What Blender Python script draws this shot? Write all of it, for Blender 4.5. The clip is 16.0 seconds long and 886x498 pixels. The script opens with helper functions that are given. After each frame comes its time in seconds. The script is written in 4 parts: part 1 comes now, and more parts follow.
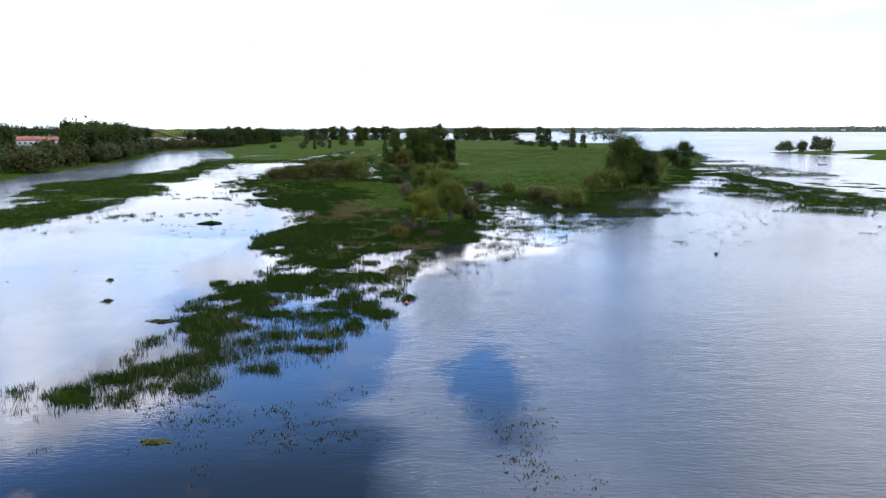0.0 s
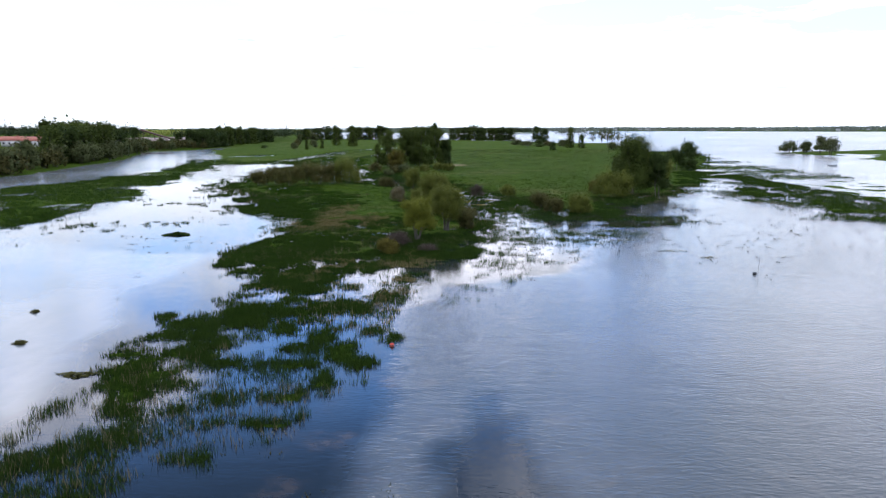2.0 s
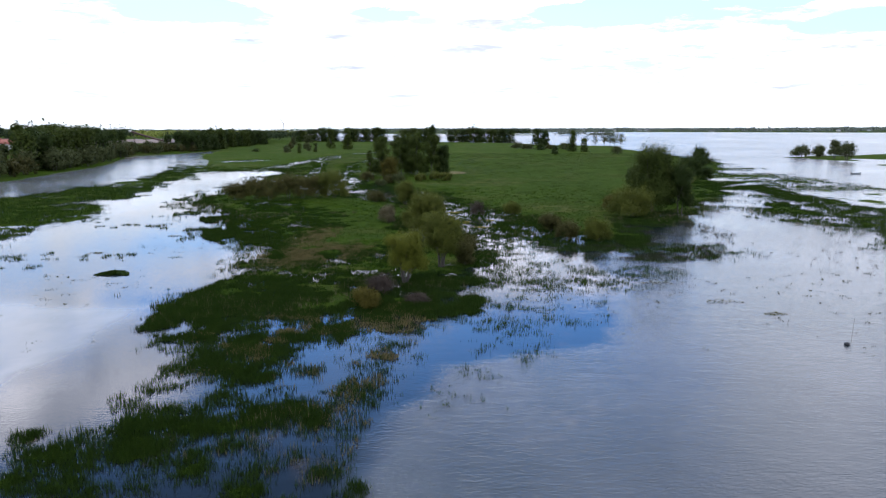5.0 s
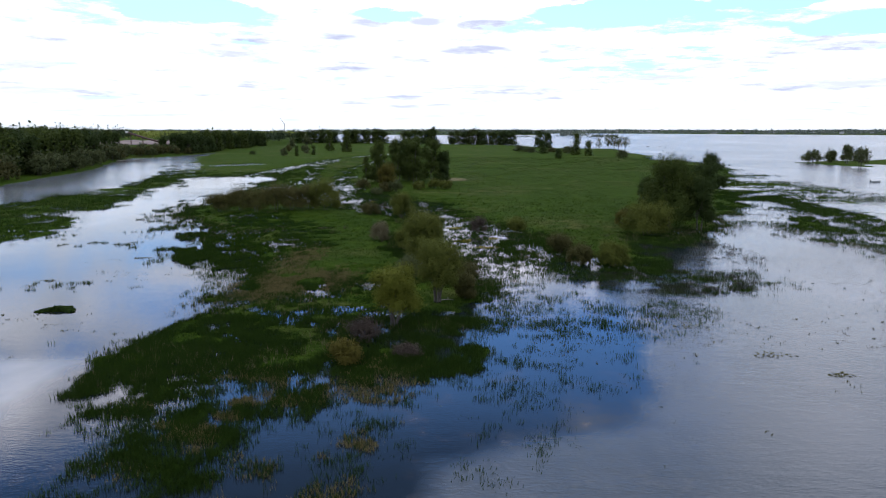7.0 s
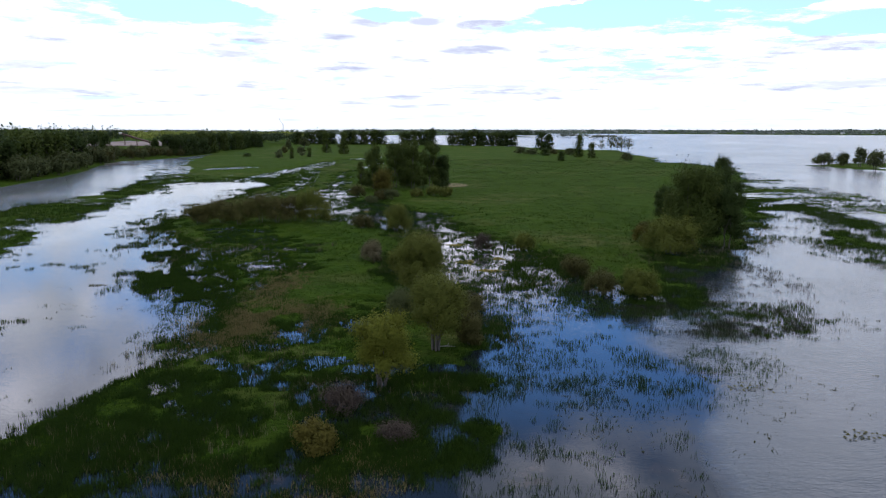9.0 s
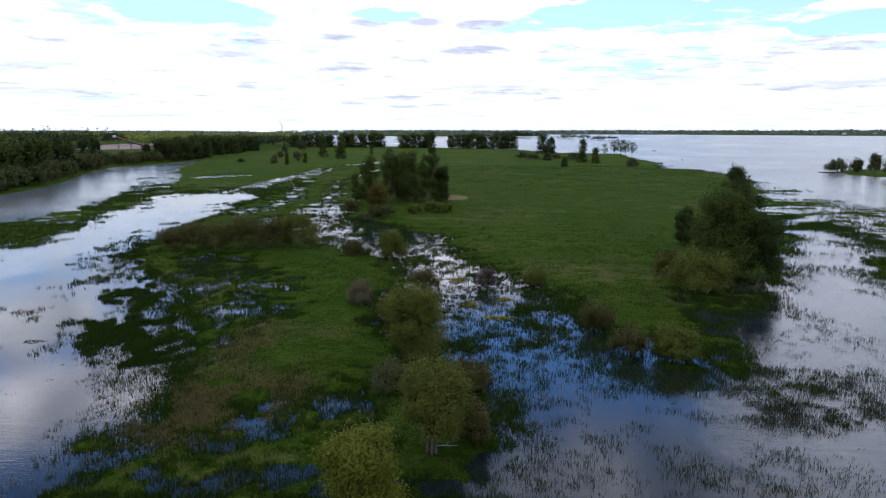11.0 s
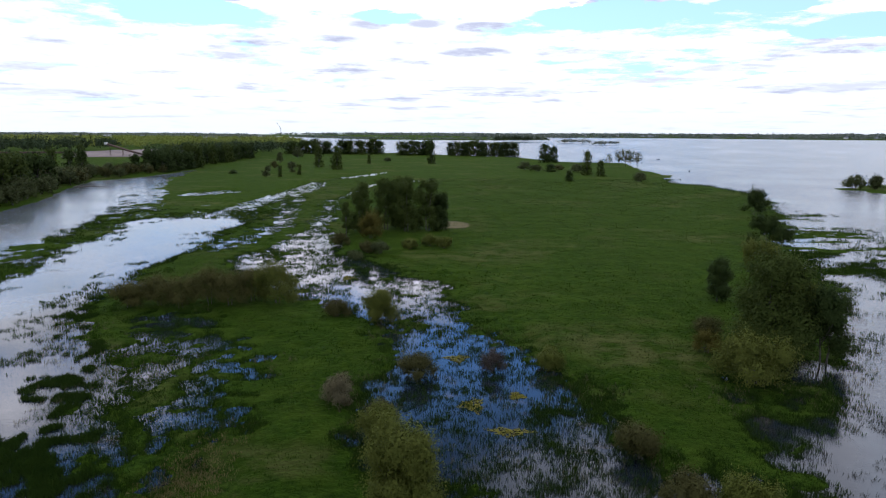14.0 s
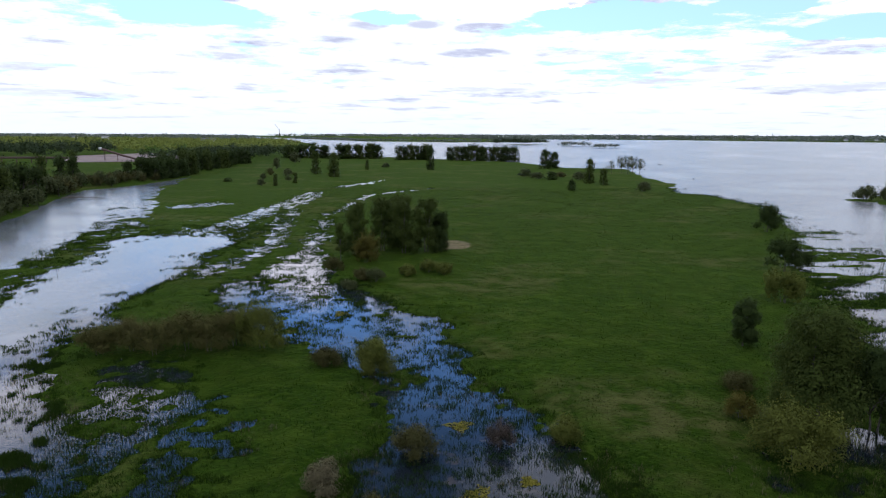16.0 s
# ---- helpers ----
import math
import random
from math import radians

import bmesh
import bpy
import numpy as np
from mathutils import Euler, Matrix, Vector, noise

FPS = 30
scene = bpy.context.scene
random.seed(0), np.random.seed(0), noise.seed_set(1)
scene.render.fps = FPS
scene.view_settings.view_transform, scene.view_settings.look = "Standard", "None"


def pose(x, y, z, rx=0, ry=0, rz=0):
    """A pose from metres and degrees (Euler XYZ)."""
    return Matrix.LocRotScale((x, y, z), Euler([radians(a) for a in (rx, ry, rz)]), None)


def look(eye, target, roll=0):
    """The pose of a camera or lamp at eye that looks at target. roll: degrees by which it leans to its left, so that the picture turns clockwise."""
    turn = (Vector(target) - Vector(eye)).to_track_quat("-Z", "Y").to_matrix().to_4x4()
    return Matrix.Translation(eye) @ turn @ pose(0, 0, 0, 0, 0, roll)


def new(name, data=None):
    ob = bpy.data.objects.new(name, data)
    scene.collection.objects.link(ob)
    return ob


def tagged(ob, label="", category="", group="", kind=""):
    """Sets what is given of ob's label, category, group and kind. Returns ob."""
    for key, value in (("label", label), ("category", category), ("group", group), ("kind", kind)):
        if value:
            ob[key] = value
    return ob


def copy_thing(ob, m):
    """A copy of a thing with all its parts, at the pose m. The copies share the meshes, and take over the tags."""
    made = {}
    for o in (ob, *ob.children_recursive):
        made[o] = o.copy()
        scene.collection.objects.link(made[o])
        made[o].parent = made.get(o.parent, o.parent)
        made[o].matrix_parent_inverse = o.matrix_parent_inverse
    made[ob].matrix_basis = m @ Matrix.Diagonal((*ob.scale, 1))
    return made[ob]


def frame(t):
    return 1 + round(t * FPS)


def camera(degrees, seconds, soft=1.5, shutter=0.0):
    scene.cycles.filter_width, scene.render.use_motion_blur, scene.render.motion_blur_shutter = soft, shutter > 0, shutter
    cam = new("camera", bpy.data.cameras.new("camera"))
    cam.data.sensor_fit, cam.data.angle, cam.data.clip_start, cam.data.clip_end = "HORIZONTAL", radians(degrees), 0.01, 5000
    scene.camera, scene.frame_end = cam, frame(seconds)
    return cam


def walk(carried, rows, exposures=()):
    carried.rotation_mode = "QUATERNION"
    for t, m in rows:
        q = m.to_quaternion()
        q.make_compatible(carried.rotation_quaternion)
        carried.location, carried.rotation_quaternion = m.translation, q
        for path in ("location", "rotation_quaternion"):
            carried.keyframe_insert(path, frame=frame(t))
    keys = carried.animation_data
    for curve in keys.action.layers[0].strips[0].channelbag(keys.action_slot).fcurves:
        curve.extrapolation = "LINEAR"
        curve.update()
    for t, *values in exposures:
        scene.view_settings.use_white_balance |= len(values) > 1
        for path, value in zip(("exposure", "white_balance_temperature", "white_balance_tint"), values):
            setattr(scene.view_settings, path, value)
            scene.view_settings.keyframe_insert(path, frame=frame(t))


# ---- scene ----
cam = camera(68.5, 16.0, soft=1.15)
PATH = [
    (0, (1.15, 0.226, 13.541), (1.087, 2.191, 13.178), -0.1),
    (0.5, (0.897, 2.788, 13.532), (0.842, 4.754, 13.168), -0.2),
    (1, (0.916, 5.21, 13.581), (0.863, 7.176, 13.217), -0.1),
    (1.5, (0.906, 7.824, 13.532), (0.856, 9.79, 13.168), -0.1),
    (2, (0.9, 10.446, 13.549), (0.851, 12.412, 13.185), -0.1),
    (2.5, (0.879, 13.102, 13.593), (0.832, 15.068, 13.228), -0.0),
    (3, (0.917, 15.695, 13.644), (0.871, 17.661, 13.28), -0.1),
    (3.5, (0.904, 18.4, 13.695), (0.858, 20.366, 13.331), 0.0),
    (4, (0.964, 21.119, 14.114), (0.919, 23.085, 13.75), -0.1),
    (6.5, (1.05, 33.353, 16.295), (1.005, 35.32, 15.934), 0.0),
    (7, (1.217, 36.066, 16.49), (1.169, 38.033, 16.129), 0.1),
    (7.5, (1.129, 38.826, 16.88), (1.083, 40.793, 16.519), 0.0),
    (8, (1.063, 41.721, 17.002), (1.017, 43.687, 16.643), -0.0),
    (8.5, (0.948, 44.427, 17.117), (0.903, 46.394, 16.756), 0.1),
    (9, (0.936, 47.269, 17.428), (0.89, 49.236, 17.067), 0.1),
    (11.5, (0.759, 61.917, 20.872), (0.714, 63.884, 20.512), -0.0),
    (12, (0.801, 64.679, 21.717), (0.756, 66.646, 21.359), -0.1),
    (12.5, (0.672, 67.454, 22.659), (0.629, 69.421, 22.301), -0.0),
    (13, (0.677, 70.028, 23.643), (0.633, 71.996, 23.285), 0.1),
    (13.5, (0.622, 72.447, 24.508), (0.578, 74.414, 24.152), 0.1),
    (14, (0.556, 74.79, 25.425), (0.512, 76.757, 25.07), 0.2),
    (14.5, (0.452, 77.104, 26.444), (0.409, 79.072, 26.089), 0.2),
    (15, (0.438, 79.247, 27.449), (0.393, 81.215, 27.095), 0.2),
    (15.5, (0.389, 81.489, 28.425), (0.344, 83.457, 28.071), 0.22),
    (16, (0.175, 84.066, 29.138), (0.134, 86.035, 28.785), 0.24),
]
EXPOSURES = [(0.0, -0.22, 6050, 10), (3.0, -0.28, 6050, 10), (4.2, -0.36, 6050, 10), (6.3, -0.75, 6050, 10), (9.0, -0.85, 6050, 10), (12.0, -0.9, 6050, 10), (16.0, -0.95, 6050, 10)]
walk(cam, [(t, look(eye, target, roll)) for t, eye, target, roll in PATH], EXPOSURES)

# ---- light ----
SUN_ELEVATION, SUN_AZIMUTH = 52.0, -14.0   # degrees; azimuth from +y towards +x


def build_world():
    world = bpy.data.worlds.new("sky")
    scene.world = world
    world.use_nodes = True
    nt = world.node_tree
    nt.nodes.clear()
    N, L = nt.nodes.new, nt.links.new

    def m(op, a, b=None, c=None, clamp=False):
        n = N("ShaderNodeMath")
        n.operation, n.use_clamp = op, clamp
        for i, v in enumerate((a, b, c)):
            if v is None:
                continue
            if isinstance(v, (int, float)):
                n.inputs[i].default_value = v
            else:
                L(v, n.inputs[i])
        return n.outputs[0]

    def ramp(x, lo, hi):
        n = N("ShaderNodeMapRange")
        n.interpolation_type = "SMOOTHSTEP"
        L(x, n.inputs[0])
        n.inputs[1].default_value, n.inputs[2].default_value = lo, hi
        return n.outputs[0]

    def mix(fac, a, b):
        n = N("ShaderNodeMix")
        n.data_type = "RGBA"
        if isinstance(fac, (int, float)):
            n.inputs[0].default_value = fac
        else:
            L(fac, n.inputs[0])
        for i, v in ((6, a), (7, b)):
            if isinstance(v, tuple):
                n.inputs[i].default_value = v
            else:
                L(v, n.inputs[i])
        return n.outputs[2]

    tc = N("ShaderNodeTexCoord")
    sep = N("ShaderNodeSeparateXYZ")
    L(tc.outputs["Generated"], sep.inputs[0])
    up = m("MAXIMUM", sep.outputs[2], 0.0)
    # the cloud deck as a flat layer overhead: streaks close up towards the horizon
    lift = m("ADD", up, 0.06)
    cx, cy = m("DIVIDE", sep.outputs[0], lift), m("DIVIDE", sep.outputs[1], lift)
    co = N("ShaderNodeCombineXYZ")
    L(cx, co.inputs[0]), L(cy, co.inputs[1])

    def cloud(scale, detail, offset, rough=0.55):
        a = N("ShaderNodeVectorMath")
        a.operation = "ADD"
        L(co.outputs[0], a.inputs[0])
        a.inputs[1].default_value = offset
        n = N("ShaderNodeTexNoise")
        n.inputs["Scale"].default_value, n.inputs["Detail"].default_value, n.inputs["Roughness"].default_value = scale, detail, rough
        L(a.outputs[0], n.inputs["Vector"])
        return n.outputs[0]

    big = cloud(0.5, 4.0, (3.1, 0.4, 0.0), 0.5)
    fine = cloud(2.3, 9.0, (7.7, 2.0, 0.0), 0.68)
    cover = m("ADD", m("MULTIPLY", big, 0.45), m("MULTIPLY", fine, 0.55))

    fray = cloud(1.4, 9.0, (2.2, 6.1, 0.0), 0.68)

    def opening(azimuth, elevation, wide, high):
        """A thinner part of the deck round a direction, from 0 to 1."""
        a_, e_ = radians(azimuth), radians(elevation)
        n = N("ShaderNodeVectorMath")
        n.operation = "DOT_PRODUCT"
        L(tc.outputs["Generated"], n.inputs[0])
        n.inputs[1].default_value = (math.cos(a_), -math.sin(a_), 0)
        across = m("DIVIDE", n.outputs[1], math.sin(radians(wide)))
        along = m("DIVIDE", m("SUBTRACT", sep.outputs[2], math.sin(e_)), math.sin(radians(high)))
        r2 = m("ADD", m("ADD", m("MULTIPLY", across, across), m("MULTIPLY", along, along)), m("MULTIPLY", m("SUBTRACT", fray, 0.5), 3.6))
        ahead = m("GREATER_THAN", sep.outputs[1], 0.0)
        return m("MULTIPLY", m("SUBTRACT", 1.0, ramp(r2, 0.45, 1.35)), ahead)

    def spread(spots):
        """The strongest of several openings: (azimuth, elevation, half width, half height, weight) in degrees."""
        total = 0.0
        for azimuth, elevation, wide, high, weight in spots:
            total = m("MAXIMUM", m("MULTIPLY", opening(azimuth, elevation, wide, high), weight), total)
        return total

    # clear sky between the clouds
    gaps = spread([(-21, 31.5, 24, 8.5, 1.25), (-2, 27.0, 12, 5.6, 0.9), (9, 19.5, 12, 5.0, 1.1), (-26, 13.6, 5, 1.4, 0.28), (-22, 9.3, 5, 1.0, 1.0), (13, 9.3, 7, 1.0, 1.1), (31, 7.5, 5, 0.8, 0.9), (-6, 9.5, 3, 0.9, 0.8), (24, 9.6, 4, 0.7, 0.8)])
    # bright banks of cumulus
    banks = spread([(-29, 14.5, 11, 3.4, 0.42), (-32, 20.0, 9, 3.0, 1.0), (32, 20, 12, 12, 0.32), (10, 30.3, 9, 3.2, 1.2), (-3, 12.0, 19, 2.5, 0.9)])
    gaps = m("MULTIPLY", gaps, m("SUBTRACT", 1.0, banks, None, True))
    # grey undersides
    undersides = spread([(1.5, 6.6, 2.8, 0.38, 1.0), (2.2, 8.6, 2.4, 0.38, 1.0), (-3, 8.9, 1.8, 0.35, 0.8), (-7.4, 8.8, 1.8, 0.45, 0.9), (-19.5, 10.5, 3, 0.35, 1.0), (27, 10.3, 4, 0.6, 1.0), (30, 6.0, 3, 0.38, 1.0), (-19.3, 6.0, 3.2, 0.3, 0.7),
                         (-32, 2.8, 4, 0.3, 0.6), (2.5, 3.6, 4, 0.2, 0.6), (30, 3.4, 6, 0.35, 0.6), (16, 4.2, 4, 0.25, 0.6), (-33, 4.6, 2, 0.25, 0.6), (22, 5.0, 3, 0.25, 0.6)])
    undersides = m("MULTIPLY", undersides, ramp(fine, 0.36, 0.58))
    # more cover low down, where the deck is seen edge on
    bias = m("MULTIPLY", m("SUBTRACT", 1.0, ramp(up, 0.08, 0.17)), 0.065)
    dense = m("SUBTRACT", m("ADD", m("ADD", cover, bias), 0.012), m("MULTIPLY", gaps, 0.20))
    dense = m("ADD", dense, m("MULTIPLY", banks, 0.12))
    mask = ramp(dense, 0.45, 0.53)
    shade = ramp(m("ADD", m("MULTIPLY", cloud(1.1, 7.0, (1.3, 9.1, 0.0), 0.62), 0.8), m("MULTIPLY", cloud(0.3, 2.0, (5.3, 1.1, 0.0), 0.5), 0.25)), 0.56, 0.68)
    shade = m("MAXIMUM", shade, m("MULTIPLY", undersides, 0.9))
    white = mix(shade, (2.1, 2.13, 2.25, 1), (1.1, 1.13, 1.45, 1))
    high = ramp(up, 0.16, 0.40)
    white = mix(m("MULTIPLY", high, 0.75), white, (1.9, 2.07, 2.62, 1))
    lit = m("MULTIPLY", m("MULTIPLY", banks, ramp(cloud(2.6, 9.0, (4.4, 3.3, 0.0), 0.68), 0.42, 0.60)), 0.9)
    white = mix(lit, white, (7.2, 6.8, 7.1, 1))
    sky = N("ShaderNodeTexSky")
    sky.sky_type, sky.sun_disc = "NISHITA", False
    sky.sun_elevation, sky.sun_rotation = radians(SUN_ELEVATION), radians(SUN_AZIMUTH)
    blue = N("ShaderNodeVectorMath")
    blue.operation = "MULTIPLY"
    L(sky.outputs[0], blue.inputs[0])
    blue.inputs[1].default_value = (0.15, 0.275, 0.45)
    deep = m("SUBTRACT", 1.0, m("MULTIPLY", ramp(up, 0.36, 0.50), 0.78))
    deeper = N("ShaderNodeVectorMath")
    deeper.operation = "SCALE"
    L(blue.outputs[0], deeper.inputs[0])
    L(deep, deeper.inputs[3])
    # thin bright haze at the horizon
    haze = m("SUBTRACT", 1.0, ramp(up, 0.0, 0.07))
    thin = mix(m("MULTIPLY", m("SUBTRACT", 1.0, ramp(up, 0.16, 0.28)), 0.45), deeper.outputs[0], (1.75, 1.95, 2.05, 1))
    col = mix(mask, thin, white)
    col = mix(m("MULTIPLY", haze, 0.7), col, (1.9, 1.97, 2.1, 1))
    bg = N("ShaderNodeBackground")
    L(col, bg.inputs[0])
    bg.inputs[1].default_value = 1.0
    out = N("ShaderNodeOutputWorld")
    L(bg.outputs[0], out.inputs[0])


build_world()
sun = new("sun", bpy.data.lights.new("sun", "SUN"))
sun.data.energy, sun.data.angle, sun.data.color = 1.3, radians(10), (1.0, 0.95, 0.86)
a, e = radians(SUN_AZIMUTH), radians(SUN_ELEVATION)
sun.matrix_world = look((math.sin(a) * math.cos(e) * 100, math.cos(a) * math.cos(e) * 100, math.sin(e) * 100), (0, 0, 0))


# ---- materials ----
class Mat:
    """A node material with short helpers."""

    def __init__(self, name, rough=0.8, metal=0.0, spec=0.5):
        self.m = bpy.data.materials.new(name)
        self.m.use_nodes = True
        self.nt = self.m.node_tree
        self.p = self.nt.nodes["Principled BSDF"]
        self.out = self.nt.nodes["Material Output"]
        self.p.inputs["Roughness"].default_value = rough
        self.p.inputs["Metallic"].default_value = metal
        self.p.inputs["Specular IOR Level"].default_value = spec
        self.geo = self.nt.nodes.new("ShaderNodeNewGeometry")

    def n(self, kind):
        return self.nt.nodes.new(kind)

    def link(self, a, b):
        self.nt.links.new(a, b)

    def noise(self, scale, detail=4.0, rough=0.55, stretch=(1, 1, 1), offset=(0, 0, 0)):
        mp = self.n("ShaderNodeMapping")
        mp.inputs["Scale"].default_value = stretch
        mp.inputs["Location"].default_value = offset
        self.link(self.geo.outputs["Position"], mp.inputs[0])
        t = self.n("ShaderNodeTexNoise")
        t.inputs["Scale"].default_value, t.inputs["Detail"].default_value, t.inputs["Roughness"].default_value = scale, detail, rough
        self.link(mp.outputs[0], t.inputs["Vector"])
        return t.outputs[0]

    def ramp(self, x, lo, hi, a=0.0, b=1.0):
        t = self.n("ShaderNodeMapRange")
        t.interpolation_type = "SMOOTHSTEP"
        self.link(x, t.inputs[0])
        for i, v in enumerate((lo, hi, a, b)):
            t.inputs[i + 1].default_value = v
        return t.outputs[0]

    def math(self, op, a, b, clamp=False):
        t = self.n("ShaderNodeMath")
        t.operation, t.use_clamp = op, clamp
        for i, v in enumerate((a, b)):
            if isinstance(v, (int, float)):
                t.inputs[i].default_value = v
            else:
                self.link(v, t.inputs[i])
        return t.outputs[0]

    def mix(self, fac, a, b):
        t = self.n("ShaderNodeMix")
        t.data_type = "RGBA"
        if isinstance(fac, (int, float)):
            t.inputs[0].default_value = fac
        else:
            self.link(fac, t.inputs[0])
        for i, v in ((6, a), (7, b)):
            if isinstance(v, tuple):
                t.inputs[i].default_value = (*v[:3], 1)
            else:
                self.link(v, t.inputs[i])
        return t.outputs[2]

    def color(self, c):
        if isinstance(c, tuple):
            self.p.inputs["Base Color"].default_value = (*c[:3], 1)
        else:
            self.link(c, self.p.inputs["Base Color"])

    def bump(self, h, strength, distance):
        b = self.n("ShaderNodeBump")
        b.inputs["Strength"].default_value, b.inputs["Distance"].default_value = strength, distance
        self.link(h, b.inputs["Height"])
        self.link(b.outputs[0], self.p.inputs["Normal"])
        return b


def leaf_material(name, dark, light, glow=0.35):
    """Leaves: colour from leaf to leaf and from branch to branch, some light passing through."""
    k = Mat(name, 0.75, 0, 0.06)
    tone = k.math("ADD", k.math("MULTIPLY", k.geo.outputs["Random Per Island"], 0.35), k.math("MULTIPLY", k.noise(0.55, 3), 0.7), True)
    c = k.mix(tone, dark, light)
    k.color(c)
    tr = k.n("ShaderNodeBsdfTranslucent")
    k.link(c, tr.inputs[0])
    mx = k.n("ShaderNodeMixShader")
    mx.inputs[0].default_value = glow
    k.link(k.p.outputs[0], mx.inputs[1]), k.link(tr.outputs[0], mx.inputs[2])
    k.link(mx.outputs[0], k.out.inputs[0])
    return k.m


def plain_material(name, a, b, scale=3.0, rough=0.8, metal=0.0, bump=0.3):
    k = Mat(name, rough, metal)
    n1 = k.noise(scale, 6)
    n2 = k.noise(scale * 9, 4)
    k.color(k.mix(k.ramp(k.math("ADD", k.math("MULTIPLY", n1, 0.65), k.math("MULTIPLY", n2, 0.35)), 0.35, 0.65), a, b))
    if bump:
        k.bump(n2, bump, 0.02)
    return k.m


def ground_material():
    k = Mat("meadow", 0.95, 0, 0.015)
    sep = k.n("ShaderNodeSeparateXYZ")
    k.link(k.geo.outputs["Position"], sep.inputs[0])
    fine = k.noise(1.6, 7, 0.65)
    mid = k.noise(0.22, 6, 0.65, (1, 1.1, 1))
    wide = k.noise(0.028, 5, 0.55, (1, 1.3, 1), (4, 9, 0))
    grass = k.mix(k.ramp(fine, 0.34, 0.68), (0.005, 0.015, 0.0012), (0.018, 0.039, 0.0028))
    grass = k.mix(k.ramp(mid, 0.42, 0.68, 0.0, 0.75), grass, (0.033, 0.052, 0.005))
    grass = k.mix(k.ramp(k.noise(0.09, 6, 0.65, (1, 1.2, 1), (3, 3, 0)), 0.45, 0.62, 0.0, 0.5), grass, (0.014, 0.025, 0.002))
    dry = k.math("MULTIPLY", k.ramp(wide, 0.50, 0.64), k.ramp(mid, 0.38, 0.6))
    grass = k.mix(k.math("MULTIPLY", dry, 0.5), grass, (0.090, 0.070, 0.030))
    mud = k.mix(k.ramp(fine, 0.35, 0.65), (0.009, 0.022, 0.0015), (0.034, 0.058, 0.004))
    wet = k.ramp(k.math("ADD", sep.outputs[2], k.math("MULTIPLY", mid, 0.10)), 0.045, 0.12, 1.0, 0.0)
    # trodden sand beside the tree clump and on the outer spit
    for cx, cy, rx, ry in ((-0.7, 250.5, 4.6, 6.5), (116.0, 172.0, 9.0, 42.0)):
        ex = k.math("DIVIDE", k.math("SUBTRACT", sep.outputs[0], cx), rx)
        ey = k.math("DIVIDE", k.math("SUBTRACT", sep.outputs[1], cy), ry)
        r2 = k.math("ADD", k.math("ADD", k.math("MULTIPLY", ex, ex), k.math("MULTIPLY", ey, ey)), k.math("MULTIPLY", k.math("SUBTRACT", mid, 0.5), 2.5))
        grass = k.mix(k.ramp(r2, 0.7, 1.2, 0.85, 0.0), grass, (0.19, 0.135, 0.085))
    c = k.mix(wet, grass, mud)
    k.color(c)
    # grass tips catch the light when seen along the ground
    k.p.inputs["Sheen Weight"].default_value = 0.135
    k.p.inputs["Sheen Roughness"].default_value = 0.45
    k.p.inputs["Sheen Tint"].default_value = (0.42, 0.62, 0.06, 1)
    h = k.math("ADD", fine, k.math("MULTIPLY", mid, 1.2))
    k.bump(h, 0.9, 0.30)
    return k.m


def water_material():
    """Clear dark water where it lies calm, silty and ruffled where the wind reaches it (mesh attribute "wind"; a second
    one paints in the silty tone and sky glare).
    """
    k = Mat("water", 0.05, 0, 0.5)
    k.p.inputs["IOR"].default_value = 1.34
    at = k.n("ShaderNodeAttribute")
    at.attribute_name = "wind"
    wind = at.outputs["Fac"]
    weed = k.ramp(k.noise(0.32, 6, 0.62, (1, 1, 1), (2, 5, 0)), 0.54, 0.78)
    near = k.ramp(k.noise(0.045, 3, 0.5), 0.40, 0.55)
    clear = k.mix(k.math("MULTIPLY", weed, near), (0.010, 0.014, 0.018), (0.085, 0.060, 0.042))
    # silty tone; on channel and river it also stands in for mirrored sky
    silt_glare = k.mix(k.ramp(k.noise(0.06, 5, 0.6, (1, 0.7, 1), (5, 2, 0)), 0.38, 0.62), (0.084, 0.098, 0.100), (0.148, 0.154, 0.154))
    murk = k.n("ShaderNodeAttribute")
    murk.attribute_name = "silt_glare"
    k.color(k.mix(murk.outputs["Fac"], clear, silt_glare))
    ripples = k.noise(2.6, 3, 0.55, (1.0, 2.3, 1))
    swell = k.noise(0.55, 3, 0.5, (0.7, 1.7, 1))
    gust = k.ramp(k.noise(0.020, 3, 0.5, (1, 1.4, 1), (7, 1, 0)), 0.40, 0.62, 0.45, 1.0)
    sep = k.n("ShaderNodeSeparateXYZ")
    k.link(k.geo.outputs["Position"], sep.inputs[0])
    force = k.math("MULTIPLY", gust, k.math("ADD", 0.16, k.math("MULTIPLY", wind, 0.95)))
    chop = k.noise(1.1, 5, 0.7, (0.8, 2.0, 1), (11, 4, 0))
    h = k.math("MULTIPLY", k.math("ADD", k.math("ADD", ripples, k.math("MULTIPLY", chop, 0.9)), k.math("MULTIPLY", swell, 1.2)), force)
    k.bump(h, 0.65, 0.055)
    # ripples too far off to tell apart
    far = k.math("MULTIPLY", k.ramp(sep.outputs[1], 60.0, 420.0, 0.45, 1.0), wind)
    k.link(k.math("ADD", 0.045, k.math("MULTIPLY", far, 0.20)), k.p.inputs["Roughness"])
    return k.m


